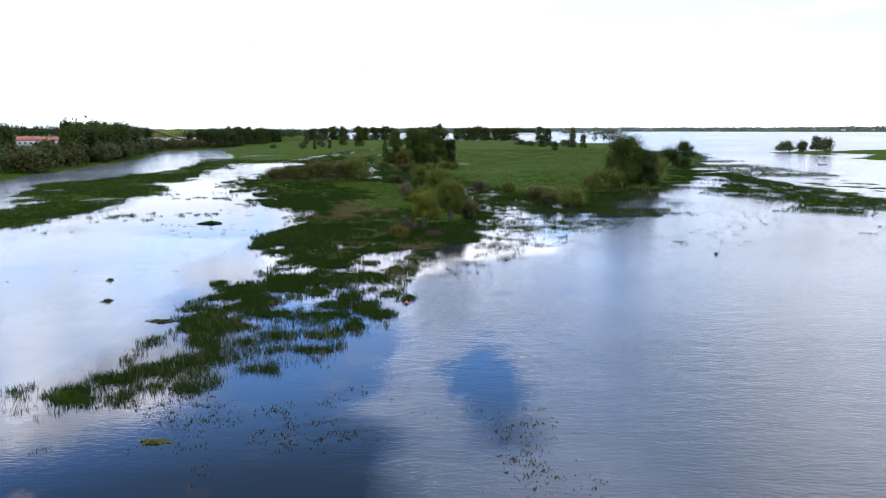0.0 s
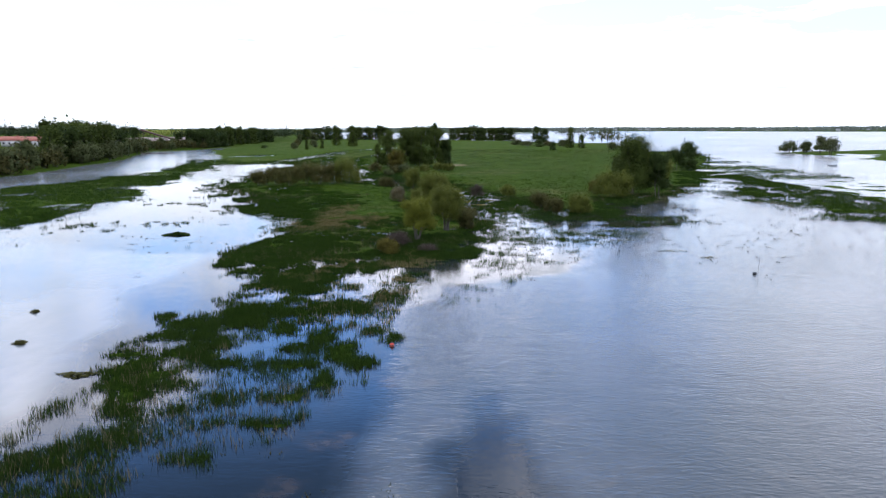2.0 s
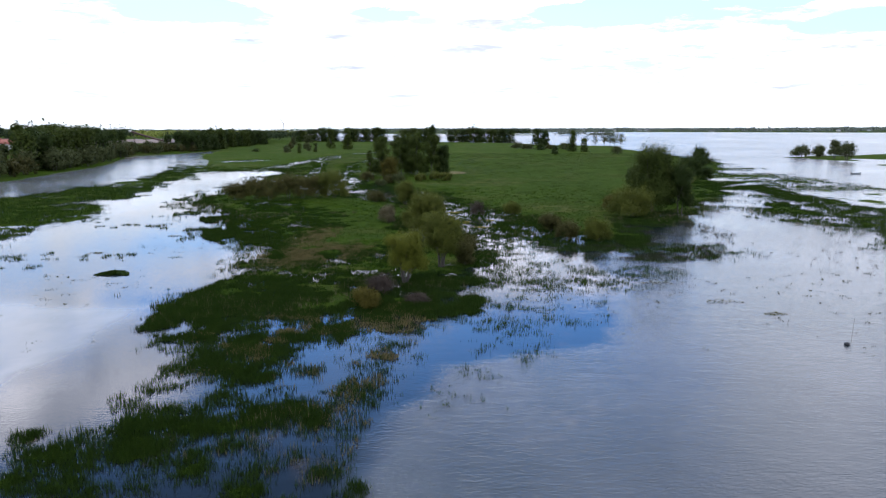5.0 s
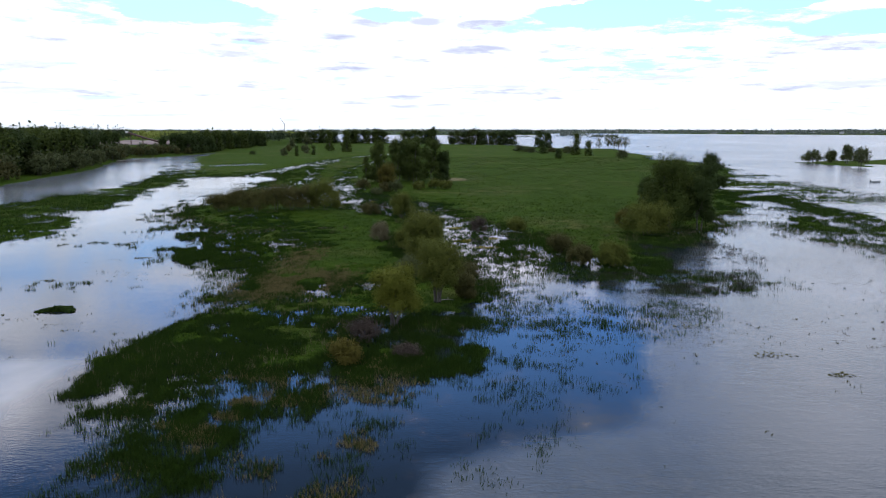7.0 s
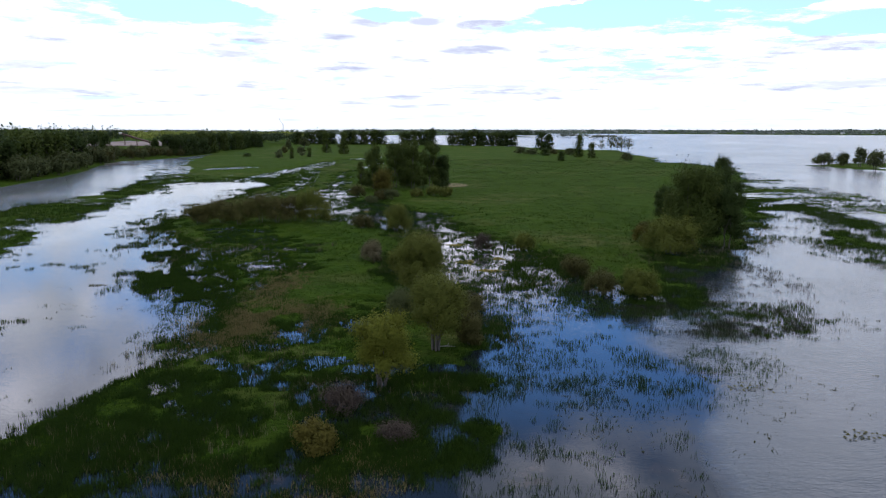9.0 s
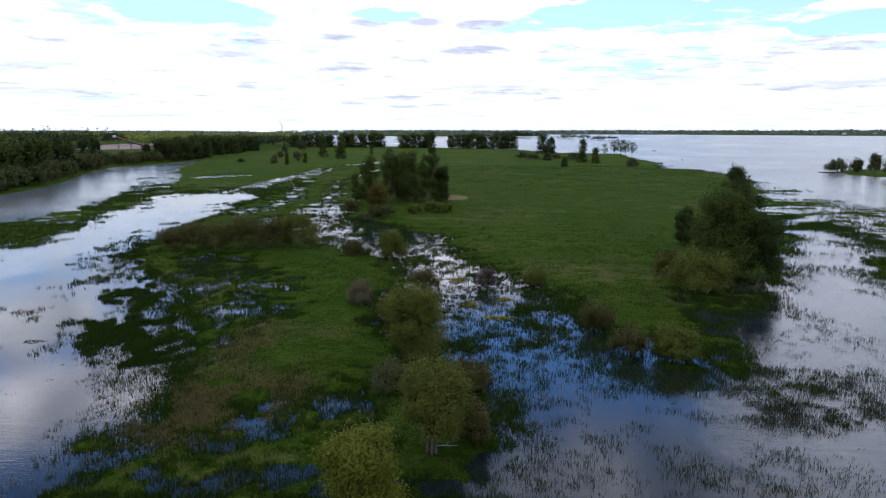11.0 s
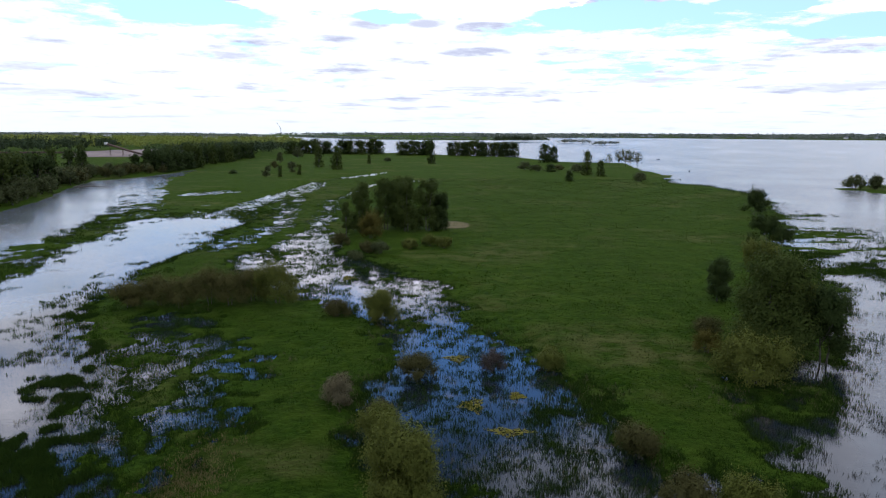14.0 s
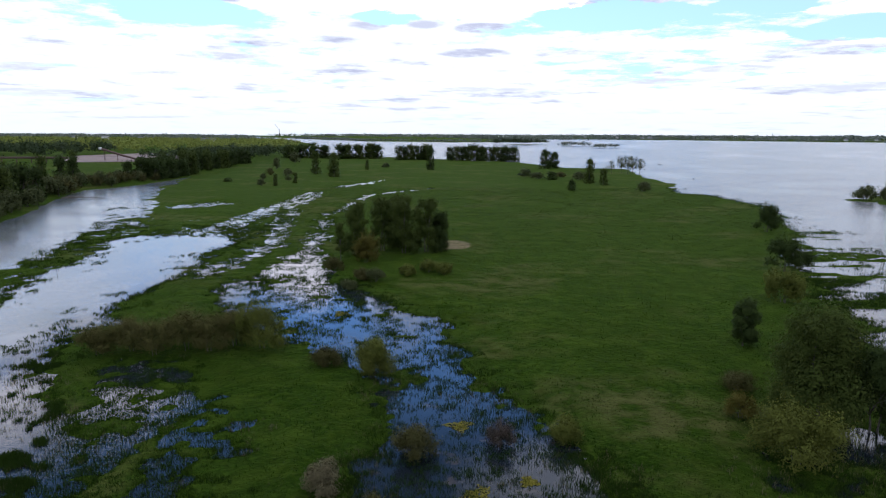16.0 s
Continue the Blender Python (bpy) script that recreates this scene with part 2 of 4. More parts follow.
M_GROUND, M_WATER = ground_material(), water_material()
M_BARK = plain_material("bark", (0.05, 0.042, 0.034), (0.13, 0.11, 0.09), 6, 0.9)
M_WILLOW = leaf_material("willow_leaves", (0.050, 0.062, 0.010), (0.160, 0.170, 0.032))
M_YELLOWGREEN = leaf_material("young_willow_leaves", (0.072, 0.083, 0.009), (0.195, 0.200, 0.028))
M_DARKLEAF = leaf_material("dark_leaves", (0.020, 0.034, 0.008), (0.060, 0.082, 0.020))
M_POPLAR = leaf_material("poplar_leaves", (0.030, 0.046, 0.009), (0.088, 0.110, 0.022))
M_GREYWILLOW = leaf_material("grey_willow_leaves", (0.044, 0.054, 0.018), (0.115, 0.128, 0.048))
M_RUST = leaf_material("rusty_leaves", (0.060, 0.053, 0.009), (0.140, 0.118, 0.024))
M_BROWN = leaf_material("brown_twigs", (0.038, 0.037, 0.010), (0.104, 0.096, 0.030), 0.25)
M_DEAD = leaf_material("dead_twigs", (0.032, 0.024, 0.018), (0.092, 0.070, 0.052), 0.05)
M_REED = leaf_material("sedge_blades", (0.011, 0.027, 0.003), (0.040, 0.068, 0.009), 0.3)
M_THICKET = leaf_material("thicket_leaves", (0.046, 0.044, 0.011), (0.125, 0.112, 0.034), 0.2)
M_GRASS = leaf_material("grass_blades", (0.010, 0.028, 0.0015), (0.034, 0.068, 0.004), 0.3)
M_TUSSOCK = leaf_material("tussock_blades", (0.014, 0.031, 0.0025), (0.050, 0.070, 0.007), 0.3)
M_OLDREED = leaf_material("old_reeds", (0.022, 0.023, 0.014), (0.066, 0.064, 0.042), 0.2)
M_STRAW = leaf_material("straw", (0.085, 0.068, 0.022), (0.230, 0.180, 0.075), 0.2)
M_DRY = leaf_material("dry_reeds", (0.075, 0.062, 0.028), (0.19, 0.16, 0.085), 0.2)
M_FARLEAF = leaf_material("far_leaves", (0.024, 0.038, 0.014), (0.060, 0.080, 0.034), 0.2)
# air haze painted into the leaf colour: paler and greyer than nearer woods
M_FARSHORE_HAZED = leaf_material("hazed_far_shore_leaves", (0.120, 0.138, 0.110), (0.220, 0.240, 0.185), 0.2)
# young leaf green, lightened further to stand in for a patch of sunshine
M_PLANTATION_SUNLIT = leaf_material("sunlit_plantation_leaves", (0.150, 0.180, 0.032), (0.290, 0.310, 0.070), 0.3)


# ---- ground form ----
def lattice(ix, iy, seed):
    h = (ix.astype(np.int64) * 374761393 + iy.astype(np.int64) * 668265263 + seed * 974634777) & 0xFFFFFFFF
    h = ((h ^ (h >> 13)) * 1274126177) & 0xFFFFFFFF
    return ((h ^ (h >> 16)) & 0xFFFF) / 65535.0


def vnoise(x, y, seed):
    ix, iy = np.floor(x), np.floor(y)
    fx, fy = x - ix, y - iy
    fx, fy = fx * fx * (3 - 2 * fx), fy * fy * (3 - 2 * fy)
    a, b = lattice(ix, iy, seed), lattice(ix + 1, iy, seed)
    c, d = lattice(ix, iy + 1, seed), lattice(ix + 1, iy + 1, seed)
    return (a + (b - a) * fx) * (1 - fy) + (c + (d - c) * fx) * fy


def fbm(x, y, size, octaves=4, seed=1, gain=0.55):
    """Smooth noise from -1 to 1; size: metres of its widest form."""
    total, amp, norm = 0.0, 1.0, 0.0
    for i in range(octaves):
        total = total + amp * vnoise(x / size * 2 ** i + 17.3 * i, y / size * 2 ** i - 9.1 * i, seed + i)
        norm += amp
        amp *= gain
    return np.clip((total / norm - 0.5) * 2.8, -1, 1)


def segment_distance(x, y, a, b):
    ax, ay = a[:2]
    bx, by = b[:2]
    dx, dy = bx - ax, by - ay
    t = np.clip(((x - ax) * dx + (y - ay) * dy) / (dx * dx + dy * dy + 1e-9), 0, 1)
    return np.hypot(x - ax - t * dx, y - ay - t * dy), t


def inside_distance(x, y, poly):
    """Signed distance to a closed outline, positive inside."""
    best = np.full(x.shape, 1e9)
    inside = np.zeros(x.shape, bool)
    for a, b in zip(poly, poly[1:] + poly[:1]):
        best = np.minimum(best, segment_distance(x, y, a, b)[0])
        cross = (a[1] > y) != (b[1] > y)
        if a[1] != b[1]:
            inside ^= cross & (x < (b[0] - a[0]) * (y - a[1]) / (b[1] - a[1]) + a[0])
    return np.where(inside, best, -best)


def band_distance(x, y, line):
    """Signed distance to a band along (x, y, half width) points, positive inside."""
    best = np.full(x.shape, -1e9)
    for a, b in zip(line, line[1:]):
        d, t = segment_distance(x, y, a, b)
        best = np.maximum(best, a[2] + (b[2] - a[2]) * t - d)
    return best


EAST_SHORE = [(-21, 31), (-12, 31.5), (-8, 37), (-6, 46), (-6, 57), (-5, 69), (0, 78), (2, 92), (5, 103), (14, 117), (17, 113), (23, 112), (27, 121), (34, 134),
              (46, 149), (62, 184), (67, 199), (77, 230), (92, 258), (104, 283), (121, 335), (126, 362), (121, 392), (112, 418), (128, 470), (126, 509),
              (140, 628), (92, 640), (63, 739), (-80, 863), (-190, 899)]
WEST_SHORE = [(-187, 600), (-191, 583), (-155, 427), (-117, 326), (-106, 281), (-102, 250), (-95, 222), (-98, 183), (-106, 155), (-86, 124), (-80, 110),
              (-98, 92), (-84, 82), (-63, 88), (-61, 106), (-70, 148), (-76, 175), (-82, 210), (-88, 240), (-90, 264), (-65, 266), (-58, 228), (-57, 195),
              (-52, 165), (-37, 137), (-24.5, 114), (-21.5, 97), (-23, 82), (-20, 61), (-17.5, 46), (-17, 38)]
LEFT_BANK = [(-112, 120), (-124, 172), (-135, 228), (-142, 256), (-149, 296), (-168, 350), (-185, 402), (-176, 425), (-173, 450), (-172, 500), (-176, 560), (-187, 640), (-190, 899), (-230, 1010),
             (-336, 1640), (-473, 2040), (-828, 2900), (-1500, 4600), (-4700, 4700), (-4700, 40), (-130, 40)]
FAR_SHORE = [(-1900, 4700), (-1250, 4246), (-760, 3050), (-500, 2560), (-283, 2180), (-17, 2060), (264, 2190), (330, 2400), (200, 2900), (496, 3200), (979, 2960), (1438, 2480), (2600, 2050), (4700, 1700), (4700, 4700)]
SPIT = [(106, 252), (96, 236), (68, 165), (60, 140), (61, 110), (77, 116), (110, 118), (130, 140), (118, 165), (107, 182), (108, 215)]
ISLET = [(176, 384), (196, 384), (204, 365), (192, 343), (184, 338), (180, 350)]
OUTER_SPIT = [(192, 392), (275, 432), (330, 400), (240, 315), (182, 285), (180, 300), (215, 352)]
FAR_ISLES = [[(95, 1700), (222, 1742), (232, 1775), (150, 1790), (95, 1750)], [(232, 1630), (250, 1612), (292, 1556), (300, 1580), (262, 1650)], [(272, 1400), (322, 1412), (330, 1440), (285, 1430)]]
INLET = [(12, 99, 9), (9, 112, 8), (4, 125, 9.5), (2.5, 135, 10.5), (0.5, 147, 7), (-3, 158, 6), (-7, 167, 8), (-13, 178, 11), (-23, 189, 13), (-33, 203, 11), (-34, 222, 6), (-37, 248, 2.5), (-45, 314, 1.5), (-40, 390, 1.5), (-12, 430, 1.2)]
POND = [(-73, 313, 2.5), (-69, 335, 5), (-67, 368, 5), (-70, 401, 3)]
SEEPS = [[(-15, 99, 1.5), (-12, 103, 2), (-8, 105, 1.5)], [(-25, 112, 2), (-23, 124, 3), (-24, 138, 3), (-28, 147, 3)], [(-37, 122, 2.5), (-33, 138, 5), (-32, 150, 5), (-38, 160, 2)], [(-86, 250, 5), (-79, 264, 6), (-71, 282, 5), (-69, 314, 4)], [(-15, 92, 3), (-8, 95, 4), (-4, 91, 3)],
         [(-108, 335, 4), (-98, 349, 5)], [(-64, 432, 2), (-52, 455, 2.5), (-43, 492, 2)], [(-52, 215, 2), (-48, 250, 3), (-56, 290, 2.5), (-62, 330, 2)], [(33, 139, 1.0), (29, 136, 1.2)], [(-20, 66, 2), (-10, 64, 3), (-4, 66, 3)], [(-16, 44, 2.5), (-10, 50, 2)], [(-7, 87, 1.8), (-3.5, 87.5, 2.2), (0, 92, 1.8)]]


def terrain(x, y):
    """Height of the ground over the water level."""
    wob = fbm(x, y, 9.0, 4, 5)
    rag = fbm(x * 1.0, y * 0.8, 4.0, 3, 21)
    tiny = fbm(x * 1.0, y, 1.6, 2, 29)
    land = inside_distance(x, y, EAST_SHORE + WEST_SHORE)
    grow = 1 + np.clip((y - 60) / 60, 0, 1)
    sd = land - 0.8 + wob * 2.0 * grow + rag * 1.4 + tiny * 0.8
    marsh = np.clip((106 - y + 10 * wob) / 32, 0, 1)
    marsh = np.maximum(marsh, np.clip((130 - y + 6 * wob) / 14, 0, 1) * np.clip((x - 12) / 6, 0, 1))
    wetter = np.clip((128 - y + 6 * wob) / 14, 0, 1) * np.clip((x - 12) / 6, 0, 1)
    marsh = np.maximum(marsh, np.clip((-56 - x) / 6, 0, 1) * np.clip((330 - y + 20 * wob) / 30, 0, 1) * 0.85)        # the low tongue
    top = np.clip(np.where(sd < 0, sd * 0.02, sd * 0.03), -1.0, 0.42) + 0.06 * rag * np.exp(-(sd / 7) ** 2)
    low = np.clip(np.where(sd < 0, sd * 0.075, sd * 0.012), -1.0, 0.008) + 0.075 * wob * (land > -3) + 0.06 * rag + 0.085 * tiny - 0.09 * wetter
    tongue = np.clip((92 - y + 10 * wob) / 16, 0, 1)
    low = np.minimum(low - 0.05 * tongue, 9 - 8.975 * tongue)
    h = np.where(land > -40, top * (1 - marsh) + low * marsh, top)
    inlet = band_distance(x, y, INLET) + 2.0 * wob + 1.3 * rag
    h = np.minimum(h, np.where(inlet > -5, np.clip(-inlet * 0.035, -0.085, 0.5) + (0.10 + 0.06 * np.clip((y - 140) / 30, 0, 1)) * np.clip(rag * 0.7 + tiny * 0.6, -1, 1), 9))
    for band, cut in [(POND, 0.05)] + [(s, 0.03) for s in SEEPS]:
        b = band_distance(x, y, band) + 2.0 * wob + 2.0 * rag
        h = np.minimum(h, np.where(b > -6, np.clip(-b * cut, -0.03, 0.5) + 0.13 * np.clip(rag * 0.35 + tiny * 0.9, -1, 1), 9))
    bank = inside_distance(x, y, LEFT_BANK) + 3 * wob
    h = np.maximum(h, np.clip(bank * 0.05, -1, 1.1) + np.clip((bank - 60) * 0.004, 0, 2.5))
    for poly, rise in [(SPIT, -0.02), (ISLET, 0.12), (OUTER_SPIT, 0.15)]:
        d = inside_distance(x, y, poly) + 3.5 * wob + 1.5 * rag
        h = np.maximum(h, np.clip(d * 0.02, -1, rise) + 0.06 * rag + 0.04 * tiny)
    # sedge shoals off the flooded bushes and along the tongue
    shoal = np.maximum(band_distance(x, y, [(22, 108, 2.5), (27, 107, 3.5), (33, 109, 3)]), band_distance(x, y, [(-7, 54, 2.0), (-4.5, 66, 2.5), (-2, 77, 2)])) + 2.5 * wob + 1.5 * rag
    h = np.where((shoal > 0) & (h < 0), np.maximum(h, -0.11 + 0.05 * rag + 0.05 * tiny), h)
    # low sedge bars between the shore and the spit
    bars = fbm(x * 0.22, y, 7.0, 3, 55)
    zone = np.clip(1 - np.abs(x - 40 - (y - 120) * 0.40) / 26, 0, 1) * np.clip((y - 150) / 25, 0, 1) * np.clip((300 - y) / 30, 0, 1)
    h = np.where((zone > 0) & (h < 0.05), np.maximum(h, -0.40 + 0.42 * np.clip(zone * 2.5, 0, 1) * np.clip((bars - 0.12) / 0.22, 0, 1) + 0.05 * tiny), h)
    for poly in FAR_ISLES:
        h = np.maximum(h, np.clip(inside_distance(x, y, poly) * 0.05, -1, 1))
    far = inside_distance(x, y, FAR_SHORE) + 25 * fbm(x, y, 300, 3, 41)
    h = np.maximum(h, np.clip(far * 0.03, -1, 4) + np.clip((far - 300) * 0.02, 0, 28) * (0.6 + 0.4 * fbm(x, y, 900, 3, 43)))
    return h


def axis(core_lo, core_hi, step, lo, hi, growth):
    mid = list(np.arange(core_lo, core_hi + step / 2, step))
    s, v = step, core_hi
    while v < hi:
        s = min(s * growth, 160)
        v += s
        mid.append(min(v, hi))
    s, v = step, core_lo
    while v > lo:
        s = min(s * growth, 160)
        v -= s
        mid.insert(0, max(v, lo))
    return np.array(mid)


def mesh_object(name, verts, faces, material, parent=None, smooth=True, normals=None):
    """A mesh object from numpy vertices and equal-sided faces."""
    me = bpy.data.meshes.new(name)
    verts, faces = np.asarray(verts, np.float32), np.asarray(faces, np.int32)
    me.vertices.add(len(verts))
    me.vertices.foreach_set("co", verts.ravel())
    k = faces.shape[1]
    me.loops.add(faces.size)
    me.loops.foreach_set("vertex_index", faces.ravel())
    me.polygons.add(len(faces))
    me.polygons.foreach_set("loop_start", np.arange(0, faces.size, k, dtype=np.int32))
    me.polygons.foreach_set("use_smooth", np.full(len(faces), smooth))
    me.materials.append(material)
    me.update()
    me.validate()
    if normals is not None:
        me.normals_split_custom_set_from_vertices(normals)
    ob = new(name, me)
    ob.parent = parent
    return ob


def sheet(xs, ys, zfun):
    X, Y = np.meshgrid(xs, ys)
    v = np.stack([X.ravel(), Y.ravel(), zfun(X.ravel(), Y.ravel())], 1)
    i = np.arange((len(ys) - 1) * len(xs)).reshape(len(ys) - 1, len(xs))[:, :-1].ravel()
    return v, np.stack([i, i + 1, i + 1 + len(xs), i + len(xs)], 1)


gx, gy = axis(-98, 72, 0.72, -4700, 4700, 1.09), axis(24, 300, 0.72, -300, 4700, 1.05)
v, f = sheet(gx, gy, terrain)
tagged(mesh_object("ground", v, f, M_GROUND), "green wet meadow and marsh ground with muddy flooded edges", "ground", kind="structure")


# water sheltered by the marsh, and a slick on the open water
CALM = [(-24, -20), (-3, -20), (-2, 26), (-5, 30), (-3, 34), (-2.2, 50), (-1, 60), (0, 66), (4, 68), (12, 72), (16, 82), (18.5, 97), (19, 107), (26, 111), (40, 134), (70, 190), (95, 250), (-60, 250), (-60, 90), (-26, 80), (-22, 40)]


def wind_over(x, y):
    """How far the wind ruffles the water, and how pale its silty, glare-painted colour is, each from 0 to 1."""
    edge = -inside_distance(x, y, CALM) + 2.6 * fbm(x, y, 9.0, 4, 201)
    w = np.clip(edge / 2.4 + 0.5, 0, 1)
    # the slick is darkened in colour too, for the darker sky it mirrors
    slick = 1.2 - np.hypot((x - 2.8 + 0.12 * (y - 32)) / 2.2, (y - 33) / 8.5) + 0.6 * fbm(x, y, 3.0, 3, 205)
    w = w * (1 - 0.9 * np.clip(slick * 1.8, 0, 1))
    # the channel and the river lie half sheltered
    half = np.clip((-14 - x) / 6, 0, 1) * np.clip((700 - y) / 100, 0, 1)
    # channel and river get a paler colour in place of bright sky reflections
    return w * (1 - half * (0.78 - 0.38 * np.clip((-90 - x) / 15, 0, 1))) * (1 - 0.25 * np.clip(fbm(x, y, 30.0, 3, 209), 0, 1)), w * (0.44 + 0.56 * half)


wx, wy = axis(-45, 45, 0.9, -4700, 4700, 1.12), axis(16, 125, 0.9, -300, 4700, 1.08)
v, f = sheet(wx, wy, lambda x, y: 0 * x)
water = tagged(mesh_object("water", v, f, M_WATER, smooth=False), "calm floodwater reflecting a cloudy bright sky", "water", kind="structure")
for name, values in zip(("wind", "silt_glare"), wind_over(v[:, 0], v[:, 1])):
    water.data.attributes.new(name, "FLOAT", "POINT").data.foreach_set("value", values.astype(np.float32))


# ---- plants ----
def part(name, verts, faces, material, parent, label="", normals=None):
    ob = mesh_object(name, verts, faces, material, parent, normals=normals)
    return tagged(ob, label)


def tube(points, radii, sides=6):
    """A tapered tube along points."""
    pts = np.array(points, float)
    rings = []
    for i, p in enumerate(pts):
        d = pts[min(i + 1, len(pts) - 1)] - pts[max(i - 1, 0)]
        d = d / (np.linalg.norm(d) + 1e-9)
        u = np.cross(d, (0.3, 1, 0.1))
        u /= np.linalg.norm(u) + 1e-9
        w = np.cross(d, u)
        ang = np.arange(sides) * 2 * np.pi / sides
        rings.append(p + radii[i] * (np.cos(ang)[:, None] * u + np.sin(ang)[:, None] * w))
    v = np.concatenate(rings)
    f = []
    for i in range(len(pts) - 1):
        for j in range(sides):
            a, b = i * sides + j, i * sides + (j + 1) % sides
            f.append((a, b, b + sides, a + sides))
    return v, np.array(f)


def joined(pieces):
    vs, fs, n = [], [], 0
    for v, f in pieces:
        vs.append(v), fs.append(f + n)
        n += len(v)
    return np.concatenate(vs), np.concatenate(fs)


def leaf_cards(rng, centres, outs, size, long=1.5, along=None):
    """One leaf spray at each centre, facing roughly outward, or lying along a shoot."""
    n = len(centres)
    nrm = outs + (0, 0, 0.35) + rng.normal(0, 0.45, (n, 3))
    nrm /= np.linalg.norm(nrm, axis=1)[:, None] + 1e-9
    t = np.cross(nrm, rng.normal(0, 1, (n, 3))) if along is None else along + rng.normal(0, 0.45, (n, 3))
    t -= nrm * (t * nrm).sum(1)[:, None]
    t /= np.linalg.norm(t, axis=1)[:, None] + 1e-9
    b = np.cross(nrm, t)
    s = size * rng.uniform(0.6, 1.35, (n, 1))
    t, b = t * s * long * 0.5, b * s * 0.5
    v = np.stack([centres - t, centres - b - 0.15 * t, centres + t, centres + b - 0.15 * t], 1).reshape(-1, 3)
    return v, np.arange(4 * n).reshape(n, 4)


def crown(rng, lobes, n, leaf, clump=0.35, long=1.7, shoots=True):
    """Leaves strung along shoots that fan out to the skin of a set of lobes (centre, radii)."""
    lob = np.array(lobes)
    area = (lob[:, 3] * lob[:, 5]) ** 0.9
    per = 16 if leaf < 0.4 else 5
    k = max(8, n // per)
    pick = rng.choice(len(lob), k, p=area / area.sum())
    d = rng.normal(0, 1, (k, 3))
    d[:, 2] = np.where(d[:, 2] < -0.4, -d[:, 2] * 0.5, d[:, 2])
    d /= np.linalg.norm(d, axis=1)[:, None]
    r = np.clip(rng.normal(0.88, 0.27, (k, 1)), 0.3, 1.55)
    tip = lob[pick, :3] + d * r * lob[pick, 3:6]
    start = lob[pick, :3] + d * lob[pick, 3:6] * 0.25
    if shoots:
        start = start * (1, 1, 1) - np.stack([0 * r[:, 0], 0 * r[:, 0], lob[pick, 5] * rng.uniform(0.1, 0.7, k)], 1)
        tip[:, 2] += lob[pick, 5] * rng.uniform(-0.15, 0.55, k)
    t = rng.uniform(0.25, 1.05, (k, per)) ** 0.7
    centres = start[:, None] + (tip - start)[:, None] * t[:, :, None]
    wide = clump * (0.35 + 0.45 * np.sin(np.clip(t, 0, 1) * np.pi * 0.8))[:, :, None]
    centres = (centres + rng.normal(0, 1, (k, per, 3)) * wide * 0.8).reshape(-1, 3)
    way = tip - start
    way /= np.linalg.norm(way, axis=1)[:, None] + 1e-9
    centres[:, 2] = np.maximum(centres[:, 2], 0.06)
    v, f = leaf_cards(rng, centres, np.repeat(d, per, 0), leaf, long, np.repeat(way, per, 0))
    # leaves share the light of the bough that they sit on
    bough = centres - np.repeat(lob[pick, :3], per, 0) + (0, 0, 0.15 * leaf)
    bough /= np.linalg.norm(bough, axis=1)[:, None] + 1e-9
    bough += 0.55 * np.repeat(d, per, 0) + (0, 0, 0.2) + rng.normal(0, 0.28, bough.shape)
    bough /= np.linalg.norm(bough, axis=1)[:, None] + 1e-9
    return v, f, np.repeat(bough, 4, 0)


def lobes_for(rng, height, width, low, count, taper, full=1.0):
    """Lobes that fill a crown from low * height to the top, widest below the middle."""
    out = []
    half = width * 0.5
    for i in range(count):
        f = (i + 0.3) / count
        rad = half * rng.uniform(0.40, 0.58) * full * (1 - 0.25 * taper * f)
        rad *= rng.uniform(0.6, 1.15)
        rz = min(rad * rng.uniform(0.9, 1.5), height * (1 - low) * 0.38)
        z = height * (low + (1 - low) * f)
        z = min(max(z, height * low + rz * 0.6), height * rng.uniform(0.88, 1.02) - rz * 0.95)
        reach = max(half * (1 - taper * f ** 1.6) - rad * 0.75, 0.02)
        ang = i * 2.4 + rng.uniform(-0.6, 0.6)
        d = reach * math.sqrt(rng.uniform(0.25, 1))
        out.append((math.cos(ang) * d, math.sin(ang) * d, z, rad, rad, rz))
    return out


def stems_for(rng, lobes, height, width, stems, thick):
    """For each stem: its tube, and the tubes of the limbs that it carries."""
    out = []
    for k in range(stems):
        lean = k * 2.4
        b = np.array((math.cos(lean), math.sin(lean), 0)) * (0.05 * width if stems > 1 else 0.0)
        mine = lobes[k::stems]
        mean = np.mean([l[:3] for l in mine], 0)
        fork = b * 1.4 + np.array((mean[0] * 0.3, mean[1] * 0.3, mean[2] * 0.5))
        stem = tube([b + (0, 0, -0.5), b * 1.1 + (0, 0, 0.08 * height), fork], [thick, thick * 0.85, thick * 0.6])
        limbs = []
        for lobe in mine:
            tip = np.array(lobe[:3])
            mid = (fork + tip) * 0.5 + rng.normal(0, 0.04 * width, 3)
            limbs.append(tube([fork - (0, 0, 0.06 * height), mid, tip], [thick * 0.5, thick * 0.34, thick * 0.12], 5))
        out.append((stem, limbs))
    return out


